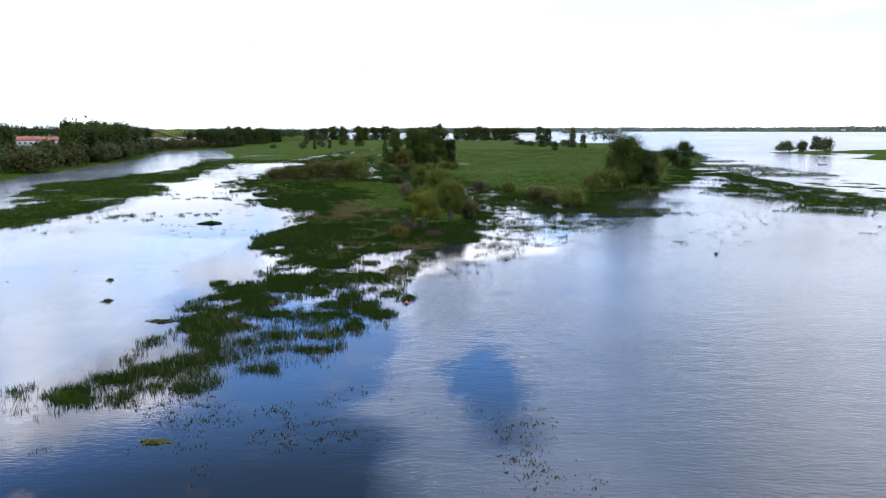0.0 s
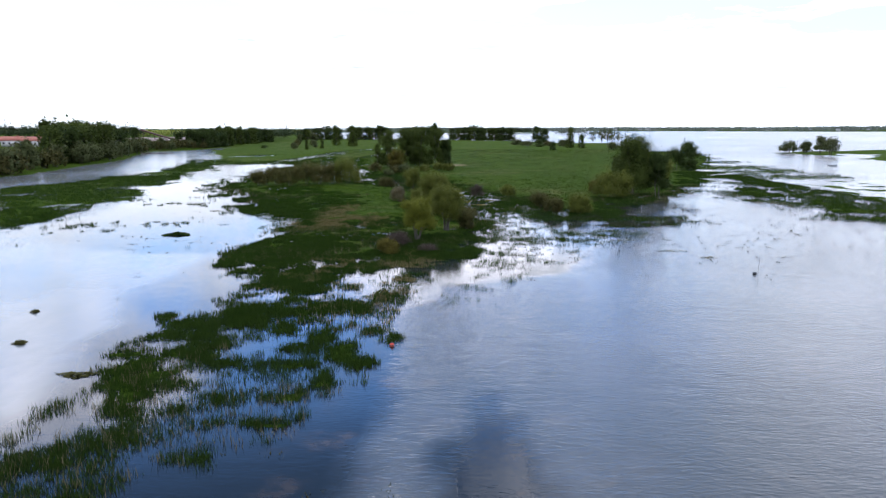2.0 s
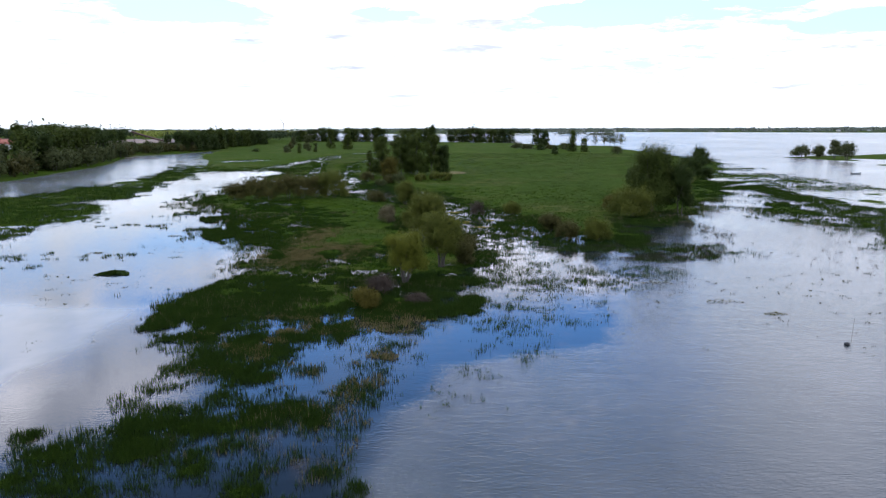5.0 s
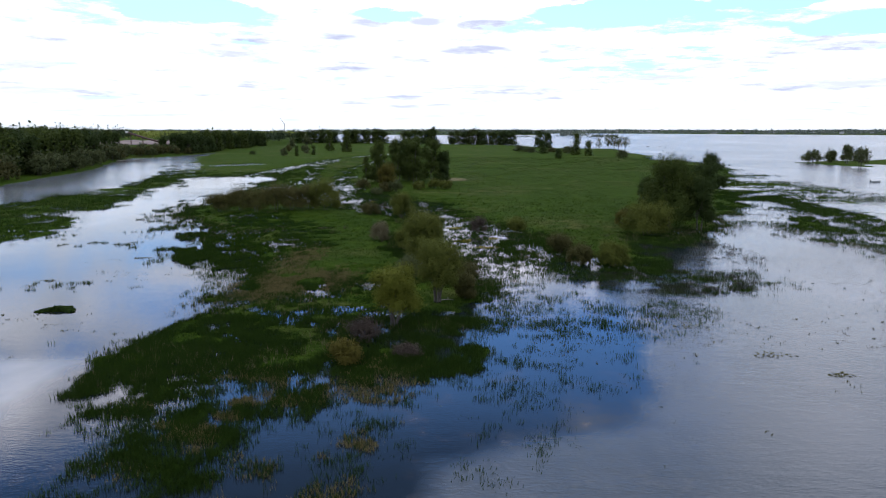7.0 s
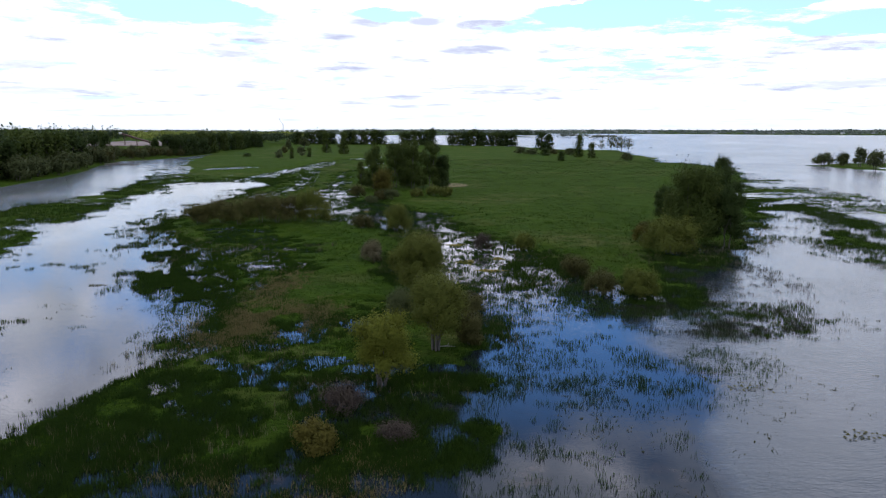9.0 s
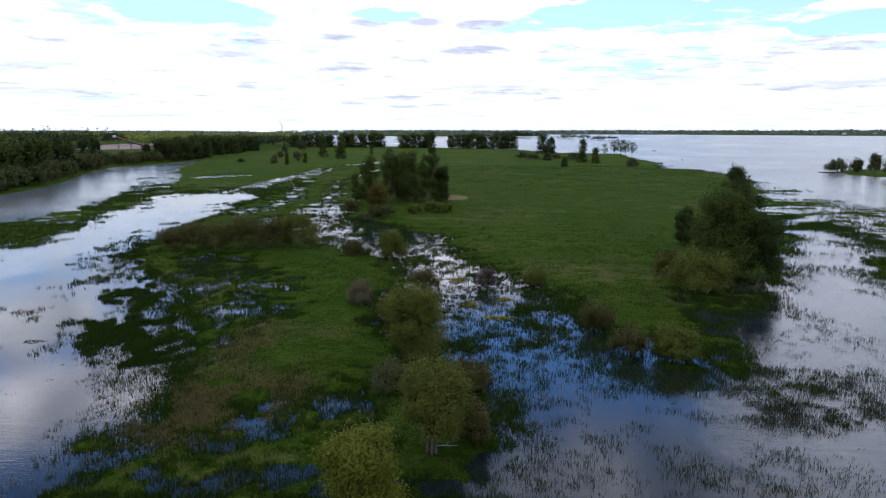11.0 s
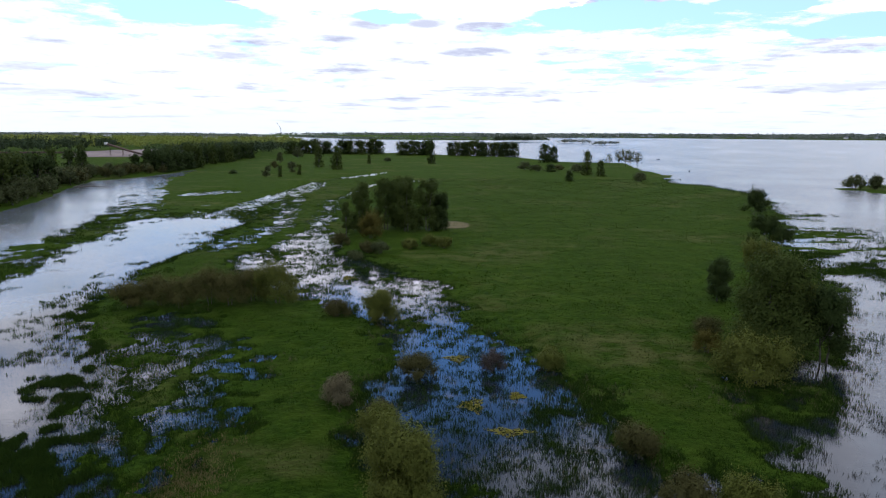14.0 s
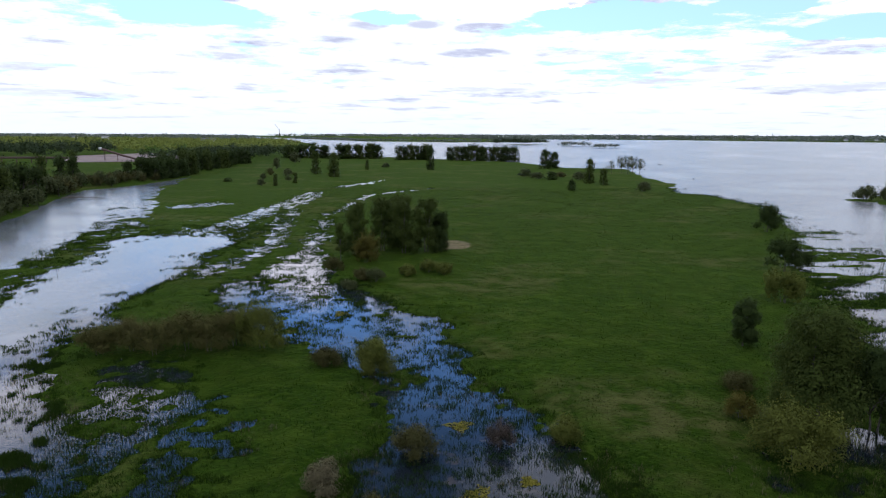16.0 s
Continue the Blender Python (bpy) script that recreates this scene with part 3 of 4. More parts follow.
def plant(name, label, category, x, y, height, width, leaves, material, seed, low=0.2, count=13, taper=0.5, stems=3, thick=0.12, leaf=0.26, group="", clump=0.35, z=None, full=1.0):
    """One tree or bush: an Empty at its base with a trunk and a crown."""
    rng = np.random.default_rng(seed)
    lob = lobes_for(rng, height, width, low, count, taper, full)
    fine = 0.42 if leaf <= 0.22 else 0.54 if leaf < 0.4 else 1.0
    leaves, leaf = int(leaves * 1.0 / fine ** 2), leaf * fine
    root = new(name)
    g = float(terrain(np.array([x]), np.array([y]))[0]) if z is None else z
    root.matrix_basis = pose(x, y, max(g, -0.25), 0, 0, 0)
    for stem, limbs in stems_for(rng, lob, height, width, stems, thick):
        if leaf < 0.4:
            trunk = part("trunk", *stem, M_BARK, root)
            for limb in limbs:
                part("limb", *limb, M_BARK, trunk)
        else:
            part("trunk", *joined([(stem[0], stem[1])] + limbs), M_BARK, root)
    v, f, nrm = crown(rng, lob, leaves, leaf, clump)
    part("crown", v, f, material, root, normals=nrm)
    return tagged(root, label, category, group)


def tree(x, y, h, w, mat, seed, label="green broadleaf tree standing at the marsh edge", n=5200, **kw):
    return plant("tree", label, "tree", x, y, h, w, n, mat, seed, **kw)


def bush(x, y, h, w, mat, seed, label="rounded green willow bush in wet grass", n=2200, **kw):
    opts = dict(low=0.04, count=8, taper=0.3, stems=4, thick=0.05, leaf=0.22, clump=0.26)
    opts.update(kw)
    return plant("bush", label, "bush", x, y, h, w, n, mat, seed, **opts)


# the flooded willows at the mouth of the inlet
tree(-4.2, 89.3, 5.2, 4.8, M_YELLOWGREEN, 11, "yellow-green young willow tree standing in shallow floodwater", 5600, low=0.30, taper=0.25, count=16, stems=5, thick=0.09, leaf=0.20, full=0.85, group="willows at the inlet mouth")
tree(-0.8, 97, 5.9, 5.0, M_WILLOW, 12, "olive-green willow tree with dark multiple trunks in floodwater", 5800, low=0.26, taper=0.2, count=17, stems=6, thick=0.11, leaf=0.20, full=0.85, group="willows at the inlet mouth")
tree(-3.2, 114, 6.6, 6.2, M_WILLOW, 13, "broad olive-green willow bush behind the flooded trees", 6600, low=0.08, taper=0.35, count=17, stems=5, thick=0.1, leaf=0.22, full=0.85, group="willows at the inlet mouth")
bush(-4.6, 106.4, 2.4, 3.2, M_GREYWILLOW, 14, "low grey-green willow bush on wet grass")
bush(1.4, 108, 2.0, 5.2, M_BROWN, 15, "low brownish willow thicket at the inlet edge")
bush(1.9, 98.5, 2.6, 2.6, M_BROWN, 16, "brownish leaning willow bush in floodwater")
bush(-6.8, 80.4, 1.7, 2.5, M_RUST, 17, "small rusty yellow bush with dead stalks", 1200)
bush(-6.3, 85.8, 1.7, 3.4, M_DEAD, 18, "bare reddish-grey twiggy shrub", 1500, leaf=0.14)
bush(-2.6, 82.2, 0.7, 2.6, M_DEAD, 19, "low heap of pale dead twigs in water", 700, leaf=0.12)
# bushes round the flooded inlet
bush(-9.8, 158, 5.0, 5.4, M_WILLOW, 21, "rounded willow bush standing in blue floodwater", 4200)
bush(-16.2, 161.8, 2.3, 4.2, M_BROWN, 22, "low brown twiggy bush beside the flooded inlet", 1600)
bush(-3.6, 139.2, 2.8, 4.6, M_BROWN, 23, "grey-brown twiggy bush in shallow floodwater", 1700)
bush(4.4, 141.4, 2.6, 3.3, M_DEAD, 24, "bare purple-brown shrub in the flooded inlet", 1300, leaf=0.15)
bush(-10.4, 132.5, 2.6, 3.6, M_DRY, 25, "tan dry bush at the edge of the meadow", 1500)
bush(-6.0, 125, 3.3, 4.4, M_WILLOW, 26, "yellow-green willow bush beside the inlet", 2400)
bush(-6.4, 129.5, 1.6, 3.0, M_BROWN, 27, "low brown bush beside the inlet", 1000)
bush(10.7, 142.6, 2.2, 3.9, M_WILLOW, 28, "low green bush on the meadow edge", 1500)
bush(16.4, 115.8, 2.7, 3.8, M_BROWN, 31, "olive-brown willow bush on the flooded shore", 1700, group="bushes on the flooded shore")
bush(20.0, 114.2, 3.2, 4.5, M_WILLOW, 32, "grey-green willow bush standing in reeds", 2100, group="bushes on the flooded shore")
bush(15.0, 123.0, 2.7, 4.2, M_BROWN, 33, "olive-brown willow bush on the flooded shore", 1700, group="bushes on the flooded shore")
# the thicket on the left shore
for i, (x, y, h, w) in enumerate([(-47, 165, 3.8, 6.0), (-43.2, 166.4, 4.6, 6.4), (-39.6, 165.2, 5.2, 6.8), (-36, 167, 5.4, 6.8), (-32.6, 166, 5.0, 6.6), (-30, 168.4, 5.2, 6.0)]):
    bush(x, y, h, w, M_THICKET, 400 + i, "brown-green willow in a long thicket beside the channel", 2300, low=0.02, group="thicket")
bush(-26.2, 168, 6.3, 8.2, M_WILLOW, 44, "round green willow bush at the end of the thicket", 4600, group="thicket")
# the tall clump in the meadow
for i, (x, y, h, w, m_) in enumerate([(-23.5, 236, 12.6, 7.0, M_POPLAR), (-18, 241, 13.4, 8.0, M_POPLAR), (-12.5, 238, 13.8, 8.0, M_POPLAR), (-7.2, 240, 14.0, 7.5, M_POPLAR), (-14.5, 246, 13.5, 8.0, M_POPLAR), (-4.0, 243, 9.5, 5.5, M_DARKLEAF)]):
    tree(x, y, h, w, m_, 51 + i, "tall dark green poplar in the meadow clump", 4200, low=0.02, count=14, taper=0.35, stems=2, thick=0.16, leaf=0.34, clump=0.5, group="meadow tree clump")
tree(-26.5, 231, 8.5, 3.0, M_POPLAR, 58, "slender leaning tree beside the meadow clump", 1400, low=0.2, stems=1, leaf=0.32, group="meadow tree clump")
bush(-20, 226.5, 6.4, 7.4, M_RUST, 59, "rusty yellow-brown bush in front of the clump", 2600, leaf=0.3, group="meadow tree clump")
for i, (x, y, h, w, m_) in enumerate([(-26, 220, 2.8, 5.2, M_BROWN), (-15.5, 208, 2.5, 4.2, M_GREYWILLOW), (-18.5, 210, 2.4, 4.0, M_BROWN), (-9.8, 213.5, 2.1, 4.4, M_WILLOW), (-2.4, 214.5, 2.4, 4.0, M_WILLOW), (-5.6, 217, 2.5, 4.5, M_WILLOW), (-20, 203, 1.8, 3.6, M_GREYWILLOW), (-4.5, 240, 3.2, 5.0, M_DARKLEAF)]):
    bush(x, y, h, w, m_, 61 + i, "low bush in the grass round the tree clump", 900, leaf=0.3, group="low bushes round the clump")
# the trees on the right shore
tree(36.8, 147.5, 12.4, 10.4, M_POPLAR, 71, "tall broad green willow on the lake shore", 11000, low=0.03, count=20, stems=3, thick=0.2, leaf=0.28, clump=0.45, group="right shore trees")
tree(41.5, 145, 8.8, 6.6, M_DARKLEAF, 72, "dark rounded tree at the water's edge", 4500, low=0.14, stems=2, leaf=0.27, group="right shore trees")
tree(39.6, 170.6, 6.4, 4.6, M_DARKLEAF, 73, "dark compact tree on the meadow edge", 3600, low=0.05, count=9, stems=1, leaf=0.26, group="right shore trees")
bush(31, 139, 5.4, 8.6, M_WILLOW, 74, "wide olive-green willow bush leaning over the shore", 4200, leaf=0.25, clump=0.35, group="right shore trees")
bush(46, 160, 6.5, 7.0, M_WILLOW, 75, "rounded green willow on the lake shore", 3000, leaf=0.28, group="right shore trees")
bush(32.2, 155, 2.1, 5.2, M_BROWN, 76, "low brownish bush in the meadow", 1000)
bush(29.5, 147.5, 2.5, 3.6, M_RUST, 77, "low rusty brown bush beside the willow", 1000)
bush(57, 195, 5.8, 8.0, M_WILLOW, 78, "rounded green willow on the lake shore", 2600, leaf=0.3, group="right shore trees")
bush(70.2, 222, 7.6, 8.5, M_DARKLEAF, 79, "dark rounded willow on the lake shore", 2600, leaf=0.32, group="right shore trees")
bush(76, 226, 4.0, 7.0, M_DARKLEAF, 80, "dark low willow on the lake shore", 1300, leaf=0.32, group="right shore trees")
bush(92.5, 278, 8.8, 8.0, M_DARKLEAF, 81, "dark rounded willow on the lake shore", 2000, leaf=0.36, group="right shore trees")
bush(98, 288, 7.0, 8.0, M_DARKLEAF, 82, "dark rounded willow on the lake shore", 1600, leaf=0.36, group="right shore trees")
# the four trees on the small island
for i, (x, y, h, w) in enumerate([(182.5, 378, 6.6, 12.5), (191, 376, 6.2, 6), (194.5, 368, 9.4, 7.0), (185, 341, 9.0, 9)]):
    tree(x, y, h, w, M_GREYWILLOW, 91 + i, "dark grey-green willow on a small flooded islet", 2000, low=0.03 if i < 2 else 0.14, count=18, taper=0.35, stems=3, leaf=0.42, thick=0.2, clump=0.5, group="islet willows")


# far trees are copies of a few forms
FORM = {}


def library(kind, mat, forms, seed, leaf, n, height, width, **kw):
    made = []
    for i in range(forms):
        ob = plant("tree", kind, "tree", -130 - 6 * i, -200 - seed, height, width, n, mat, seed + i, leaf=leaf, clump=leaf * 0.75, z=0, full=1.25, **kw)
        FORM[ob.name] = (height, width)
        made.append(ob)
    return made


rnd = random.Random(5)


def place(ob, x, y, s, w=1.0, group="", label=""):
    g = float(terrain(np.array([x]), np.array([y]))[0])
    c = copy_thing(ob, pose(x, y, max(g, -0.2), 0, 0, rnd.uniform(0, 360)))
    c.scale = (s * w, s * w, s)
    return tagged(c, label, "", group)


def place_sized(ob, x, y, h, w, group="", label=""):
    fh, fw = FORM[ob.name]
    return place(ob, x, y, h / fh, (w / fw) / (h / fh), group, label)


LIB_DARK = library("dark green broadleaf tree in a waterside wood", M_DARKLEAF, 3, 101, 0.62, 1500, 14, 10, low=-0.08, count=20, stems=1, thick=0.2)
LIB_POP = library("dense green poplar tree", M_POPLAR, 3, 111, 0.58, 1500, 15, 8, low=-0.08, count=21, stems=1, thick=0.2, taper=0.3)
LIB_GREY = library("grey-green willow on the river bank", M_GREYWILLOW, 2, 121, 0.45, 1300, 8, 8, low=0.03, count=12, stems=2, thick=0.15)
LIB_BROWN = library("brownish leafing bush on the river bank", M_BROWN, 2, 131, 0.42, 1200, 6, 8, low=0.02, count=11, stems=3, thick=0.08)
LIB_BARE = library("half-bare tree with thin crown", M_GREYWILLOW, 1, 141, 0.4, 620, 13, 9, low=0.22, count=16, stems=1, thick=0.18)

# single trees and rows on the far meadow
for x, y, h, w, lib in [(-97, 533, 16.2, 7.5, LIB_POP), (-79.5, 507, 16, 9.5, LIB_POP), (-68.7, 584, 8, 3.5, LIB_POP), (-20.4, 591, 19, 9, LIB_DARK), (76.5, 462, 14.5, 7.5, LIB_POP), (82, 450, 10, 6, LIB_POP),
                        (72, 619, 16, 14, LIB_DARK), (80, 625, 14, 12, LIB_DARK), (58, 413, 5.7, 5.6, LIB_DARK), (93.4, 411, 5.4, 8.5, LIB_GREY), (-140, 590, 9.6, 7, LIB_GREY), (-105, 432, 4.2, 6, LIB_GREY), (-97.6, 433, 6.6, 3.4, LIB_POP),
                        (-91.6, 453, 6.4, 3.6, LIB_POP), (-133, 461, 2.3, 6.5, LIB_DARK), (-110, 508, 5.5, 8, LIB_GREY), (-118, 480, 4, 5, LIB_GREY), (-125, 520, 5, 6, LIB_BROWN), (-100, 470, 3, 5, LIB_GREY),
                        (45, 512, 5.6, 11, LIB_GREY), (51, 497, 4.6, 11, LIB_GREY), (59, 492, 5.2, 9, LIB_DARK), (68, 514, 3.6, 9, LIB_BROWN), (75.6, 489, 5.6, 11, LIB_GREY), (-150, 690, 10, 12, LIB_GREY), (-58, 620, 4, 8, LIB_GREY)]:
    place_sized(rnd.choice(lib), x, y, h, w, "scattered meadow trees", "single green tree on the open meadow")
for x, y, s_, w_ in [(111, 556, 0.80, 0.9), (119, 560, 1.0, 1.15), (123, 557, 1.08, 1.2), (128, 563, 1.0, 1.2), (132, 559, 0.92, 1.1)]:
    place(LIB_BARE[0], x, y, s_, w_, "bare trees on the point", "thin half-bare tree on the lake shore")
for x0, x1, y, n_ in [(-62, -26, 775, 6), (-8, 62, 768, 12), (-130, -84, 800, 8), (-190, -140, 810, 8)]:
    for i in range(n_):
        place(rnd.choice(LIB_DARK + LIB_POP), x0 + (x1 - x0) * (i + rnd.uniform(0, 0.6)) / n_, y + rnd.uniform(-10, 10), rnd.uniform(0.95, 1.2), rnd.uniform(1.3, 1.8), "far tree row", "tree in a dark row along the far shore")

# the wooded left bank


def bank_x(y):
    return float(np.interp(y, [120, 172, 228, 256, 296, 350, 402, 425, 450, 500, 560, 640], [-112, -124, -135, -142, -149, -168, -185, -176, -173, -172, -176, -187]))


def bank_trees(n, y0, y1, near, far, lib, lo, hi, group):
    for i in range(n):
        y = y0 + (y1 - y0) * (i + rnd.random()) / n
        x = bank_x(y) - near - (far - near) * rnd.random() ** 1.2
        if y > 235 and -0.675 < x / y < -0.612:
            continue    # the clearing in front of the house
        place(rnd.choice(lib), x, y, rnd.uniform(lo, hi), rnd.uniform(0.95, 1.25), group)


bank_trees(8, 172, 200, 3, 30, LIB_GREY + LIB_BROWN, 0.8, 1.1, "river bank bushes")
bank_trees(22, 198, 246, 4, 24, LIB_BROWN + LIB_BROWN + LIB_GREY, 0.9, 1.25, "river bank bushes")
bank_trees(78, 256, 368, 8, 58, LIB_DARK + LIB_POP, 0.95, 1.15, "left bank wood")
bank_trees(13, 256, 345, 2, 7, LIB_GREY, 0.75, 1.1, "river bank bushes")
bank_trees(20, 366, 404, 3, 18, LIB_GREY + LIB_BROWN, 0.8, 1.15, "river bank bushes")
bank_trees(26, 400, 470, 5, 26, LIB_GREY + LIB_BROWN, 0.7, 1.0, "river bank bushes")
bank_trees(22, 470, 520, 6, 26, LIB_DARK, 0.75, 1.0, "left bank wood")
bank_trees(26, 520, 640, 5, 30, LIB_DARK + LIB_POP, 0.8, 1.05, "left bank wood")
bank_trees(14, 640, 700, 0, 60, LIB_DARK, 0.8, 1.0, "left bank wood")

for ob in LIB_DARK + LIB_POP + LIB_GREY + LIB_BROWN + LIB_BARE:
    # the first of each form joins the wood as well
    x = -215 - 9 * rnd.random() * 6
    y = 300 + 300 * rnd.random()
    ob.matrix_basis = pose(x, y, float(terrain(np.array([x]), np.array([y]))[0]))
    tagged(ob, "", "", "left bank wood")


# ---- far woods, uncountable ----
def woods(name, label, spots, height, width, leaf, n, mat, seed):
    """Many crowns in one sheet of leaf sprays."""
    rng = np.random.default_rng(seed)
    lob = []
    z = terrain(spots[:, 0], spots[:, 1])
    for (x, y), g in zip(spots, z):
        h = height * rng.uniform(0.7, 1.15)
        w = width * rng.uniform(0.8, 1.3)
        lob.append((x, y, g + h * 0.5, w * 0.5, w * 0.5, h * 0.46))
    v, f, nrm = crown(rng, lob, n, leaf, leaf * 0.6, 1.3)
    return tagged(mesh_object(name, v, f, mat, normals=nrm), label, "woods", kind="stuff")


rng = np.random.default_rng(77)


def spots_in(poly, n, margin=0, clearing=False):
    p = np.array(poly)
    out = []
    while len(out) < n:
        q = rng.uniform(p.min(0), p.max(0), (n * 2, 2))
        q = q[inside_distance(q[:, 0], q[:, 1], poly) > margin]
        if clearing:
            q = q[(q[:, 0] / q[:, 1] < -0.69) | (q[:, 0] / q[:, 1] > -0.605) | (q[:, 1] > 520)]
        out.extend(q.tolist())
    return np.array(out[:n])


woods("plantation", "pale green young poplar plantation beyond the river, coloured as sunlit", spots_in([(-250, 980), (-345, 1560), (-560, 2200), (-1500, 2200), (-1000, 960), (-470, 930), (-330, 940)], 1500), 9, 16, 2.2, 42000, M_PLANTATION_SUNLIT, 1)
woods("woods", "dark green wood on the left bank", spots_in([(-230, 160), (-300, 500), (-420, 520), (-700, 160)], 420, 0, True), 11, 13, 1.8, 18000, M_FARLEAF, 2)
woods("woods", "green wood at the river bend", spots_in([(-198, 660), (-196, 890), (-300, 960), (-300, 700)], 190), 12.5, 14, 1.1, 16000, M_FARLEAF, 3)
woods("woods", "dense dark wood behind the gravel works", spots_in([(-390, 690), (-420, 900), (-700, 900), (-560, 690)], 240), 16, 13, 1.6, 13000, M_FARLEAF, 13)
woods("woods", "hazy far wood across the plain", spots_in([(-1500, 2200), (-600, 2300), (-1400, 4400), (-4600, 4500), (-4600, 600), (-900, 600)], 2200), 7, 80, 7, 40000, M_FARSHORE_HAZED, 4)
far_line = [(-760, 3050), (-500, 2560), (-283, 2180), (-17, 2060), (264, 2190), (200, 2900), (496, 3200), (979, 2960), (1438, 2480), (2600, 2050), (4700, 1700)]
pts = []
for a_, b_ in zip(far_line, far_line[1:]):
    for t_ in np.linspace(0, 1, int(math.dist(a_, b_) / 12)):
        pts.append((a_[0] + (b_[0] - a_[0]) * t_ + rng.normal(0, 10), a_[1] + (b_[1] - a_[1]) * t_ + 25 + abs(rng.normal(0, 60))))
woods("far_shore_trees", "thin haze-paled line of trees along the far lake shore", np.array(pts), 6, 34, 3.0, 24000, M_FARSHORE_HAZED, 5)
woods("woods", "hazy woods behind the far lake shore", spots_in([(-600, 3600), (200, 2600), (900, 3000), (1500, 2600), (4600, 2000), (4600, 4600), (-1300, 4600)], 1500), 9, 120, 7, 32000, M_FARSHORE_HAZED, 6)
for k_, (poly, n_, tall_, mat_) in enumerate(zip(FAR_ISLES, (70, 22, 16), (15, 9, 7), (M_FARLEAF, M_FARSHORE_HAZED, M_FARSHORE_HAZED))):
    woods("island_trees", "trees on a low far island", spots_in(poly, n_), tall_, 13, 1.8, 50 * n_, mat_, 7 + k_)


# ---- sedge and grass ----
def blades(rng, x, y, z, height, per, width, spread, lean=0.22):
    """Tufts of upright or, with more lean, bent-over blades, one triangle each."""
    n = len(x)
    bx = np.repeat(x, per) + rng.normal(0, spread, n * per)
    by = np.repeat(y, per) + rng.normal(0, spread, n * per)
    bz = np.repeat(z, per)
    h = np.repeat(height, per) * rng.uniform(0.55, 1.15, n * per)
    a = rng.uniform(0, np.pi, n * per)
    w = width * rng.uniform(0.6, 1.3, n * per)
    lx, ly = rng.normal(0, lean, n * per) * h, rng.normal(0, lean, n * per) * h
    p0 = np.stack([bx - np.cos(a) * w, by - np.sin(a) * w, bz], 1)
    p1 = np.stack([bx + np.cos(a) * w, by + np.sin(a) * w, bz], 1)
    p2 = np.stack([bx + lx, by + ly, bz + h], 1)
    return np.stack([p0, p1, p2], 1).reshape(-1, 3), np.arange(3 * n * per).reshape(-1, 3)


def scatter(n, x0, x1, y0, y1, power=1.0):
    x = rng.uniform(x0, x1, n)
    y = y0 + (y1 - y0) * rng.uniform(0, 1, n) ** power
    return x, y, terrain(x, y)


def shore_tufts(n, x0, x1, y0, y1, power, per, seed):
    """Tufts thick on the waterline and thinning into the shallows."""
    x, y, h = scatter(n, x0, x1, y0, y1, power)
    clump = fbm(x, y, 2.2, 3, seed) * 0.45 + fbm(x, y, 9, 3, seed + 7) * 0.45
    cover = np.clip((h + 0.16 + 0.01 * np.clip((90 - y) / 15, 0, 1)) / 0.19, 0, 1) ** 2.2
    cover = np.maximum(cover * np.clip(0.55 + 1.6 * clump + 0.12 * np.clip((90 - y) / 15, 0, 1), 0.02, 1), 0.6 * np.exp(-((h - 0.005) / 0.03) ** 2))
    keep = (h > -0.26) & (h < 0.035 + 0.03 * rng.normal(0, 1, n)) & (rng.uniform(0, 1, n) < cover)
    keep &= ~((x < -18) & (y > 112) & (rng.uniform(0, 1, n) < 0.55))
    x, y, h = x[keep], y[keep], h[keep]
    big = 1 + np.clip((y - 110) / 170, 0, 1.6)
    size = np.where(h < 0, 0.36, 0.30) * np.clip(0.9 + (y - 40) / 300, 0.9, 1) * rng.uniform(0.55, 1.4, len(x)) * (0.75 + 0.25 * big)
    return blades(rng, x, y, np.maximum(h, -0.04), size, per, np.repeat(0.026 * big * np.clip(0.62 + (y - 40) / 140, 0.62, 1), per), np.repeat(0.14 * big, per))


v, f = joined([shore_tufts(260000, -34, 40, 26, 140, 1.0, 7, 61), shore_tufts(150000, -24, 3, 29, 92, 1.0, 7, 61), shore_tufts(330000, -66, 82, 100, 215, 1.0, 6, 63), shore_tufts(190000, -110, 132, 190, 440, 1.2, 6, 65), shore_tufts(60000, -110, -58, 76, 215, 1.0, 6, 69)])
tagged(mesh_object("sedge", v, f, M_REED, smooth=False), "dark green sedge standing in shallow floodwater", "sedge", kind="stuff")
x, y, h = scatter(45000, -60, 60, 26, 175, 1.3)
keep = (h > -0.13) & (h < 0.1) & (fbm(x, y, 8, 4, 71) > 0.2)
v, f = blades(rng, x[keep], y[keep], np.maximum(h[keep], -0.05), rng.uniform(0.3, 0.7, keep.sum()), 4, 0.016, 0.12)
tagged(mesh_object("dry_reeds", v, f, M_DRY, smooth=False), "pale dry reed stalks left standing in water", "reeds", kind="stuff")
x, y, h = scatter(170000, -100, 125, 28, 330, 1.1)
keep = (h > 0.03) & (rng.uniform(0, 1, len(x)) > np.clip((y - 110) / 90, 0, 1))
x, y, h = x[keep], y[keep], h[keep]
tall = rng.uniform(0.10, 0.26, len(x)) * (1 + 0.5 * fbm(x, y, 6, 3, 81)) * (1 + np.clip((y - 100) / 200, 0, 1))
v, f = blades(rng, x, y, h - 0.02, tall, 4, np.repeat(0.034 * (1 + np.clip((y - 100) / 130, 0, 1.0)), 4), 0.3)
tagged(mesh_object("grass", v, f, M_GRASS, smooth=False), "short bright green meadow grass", "grass", kind="stuff")

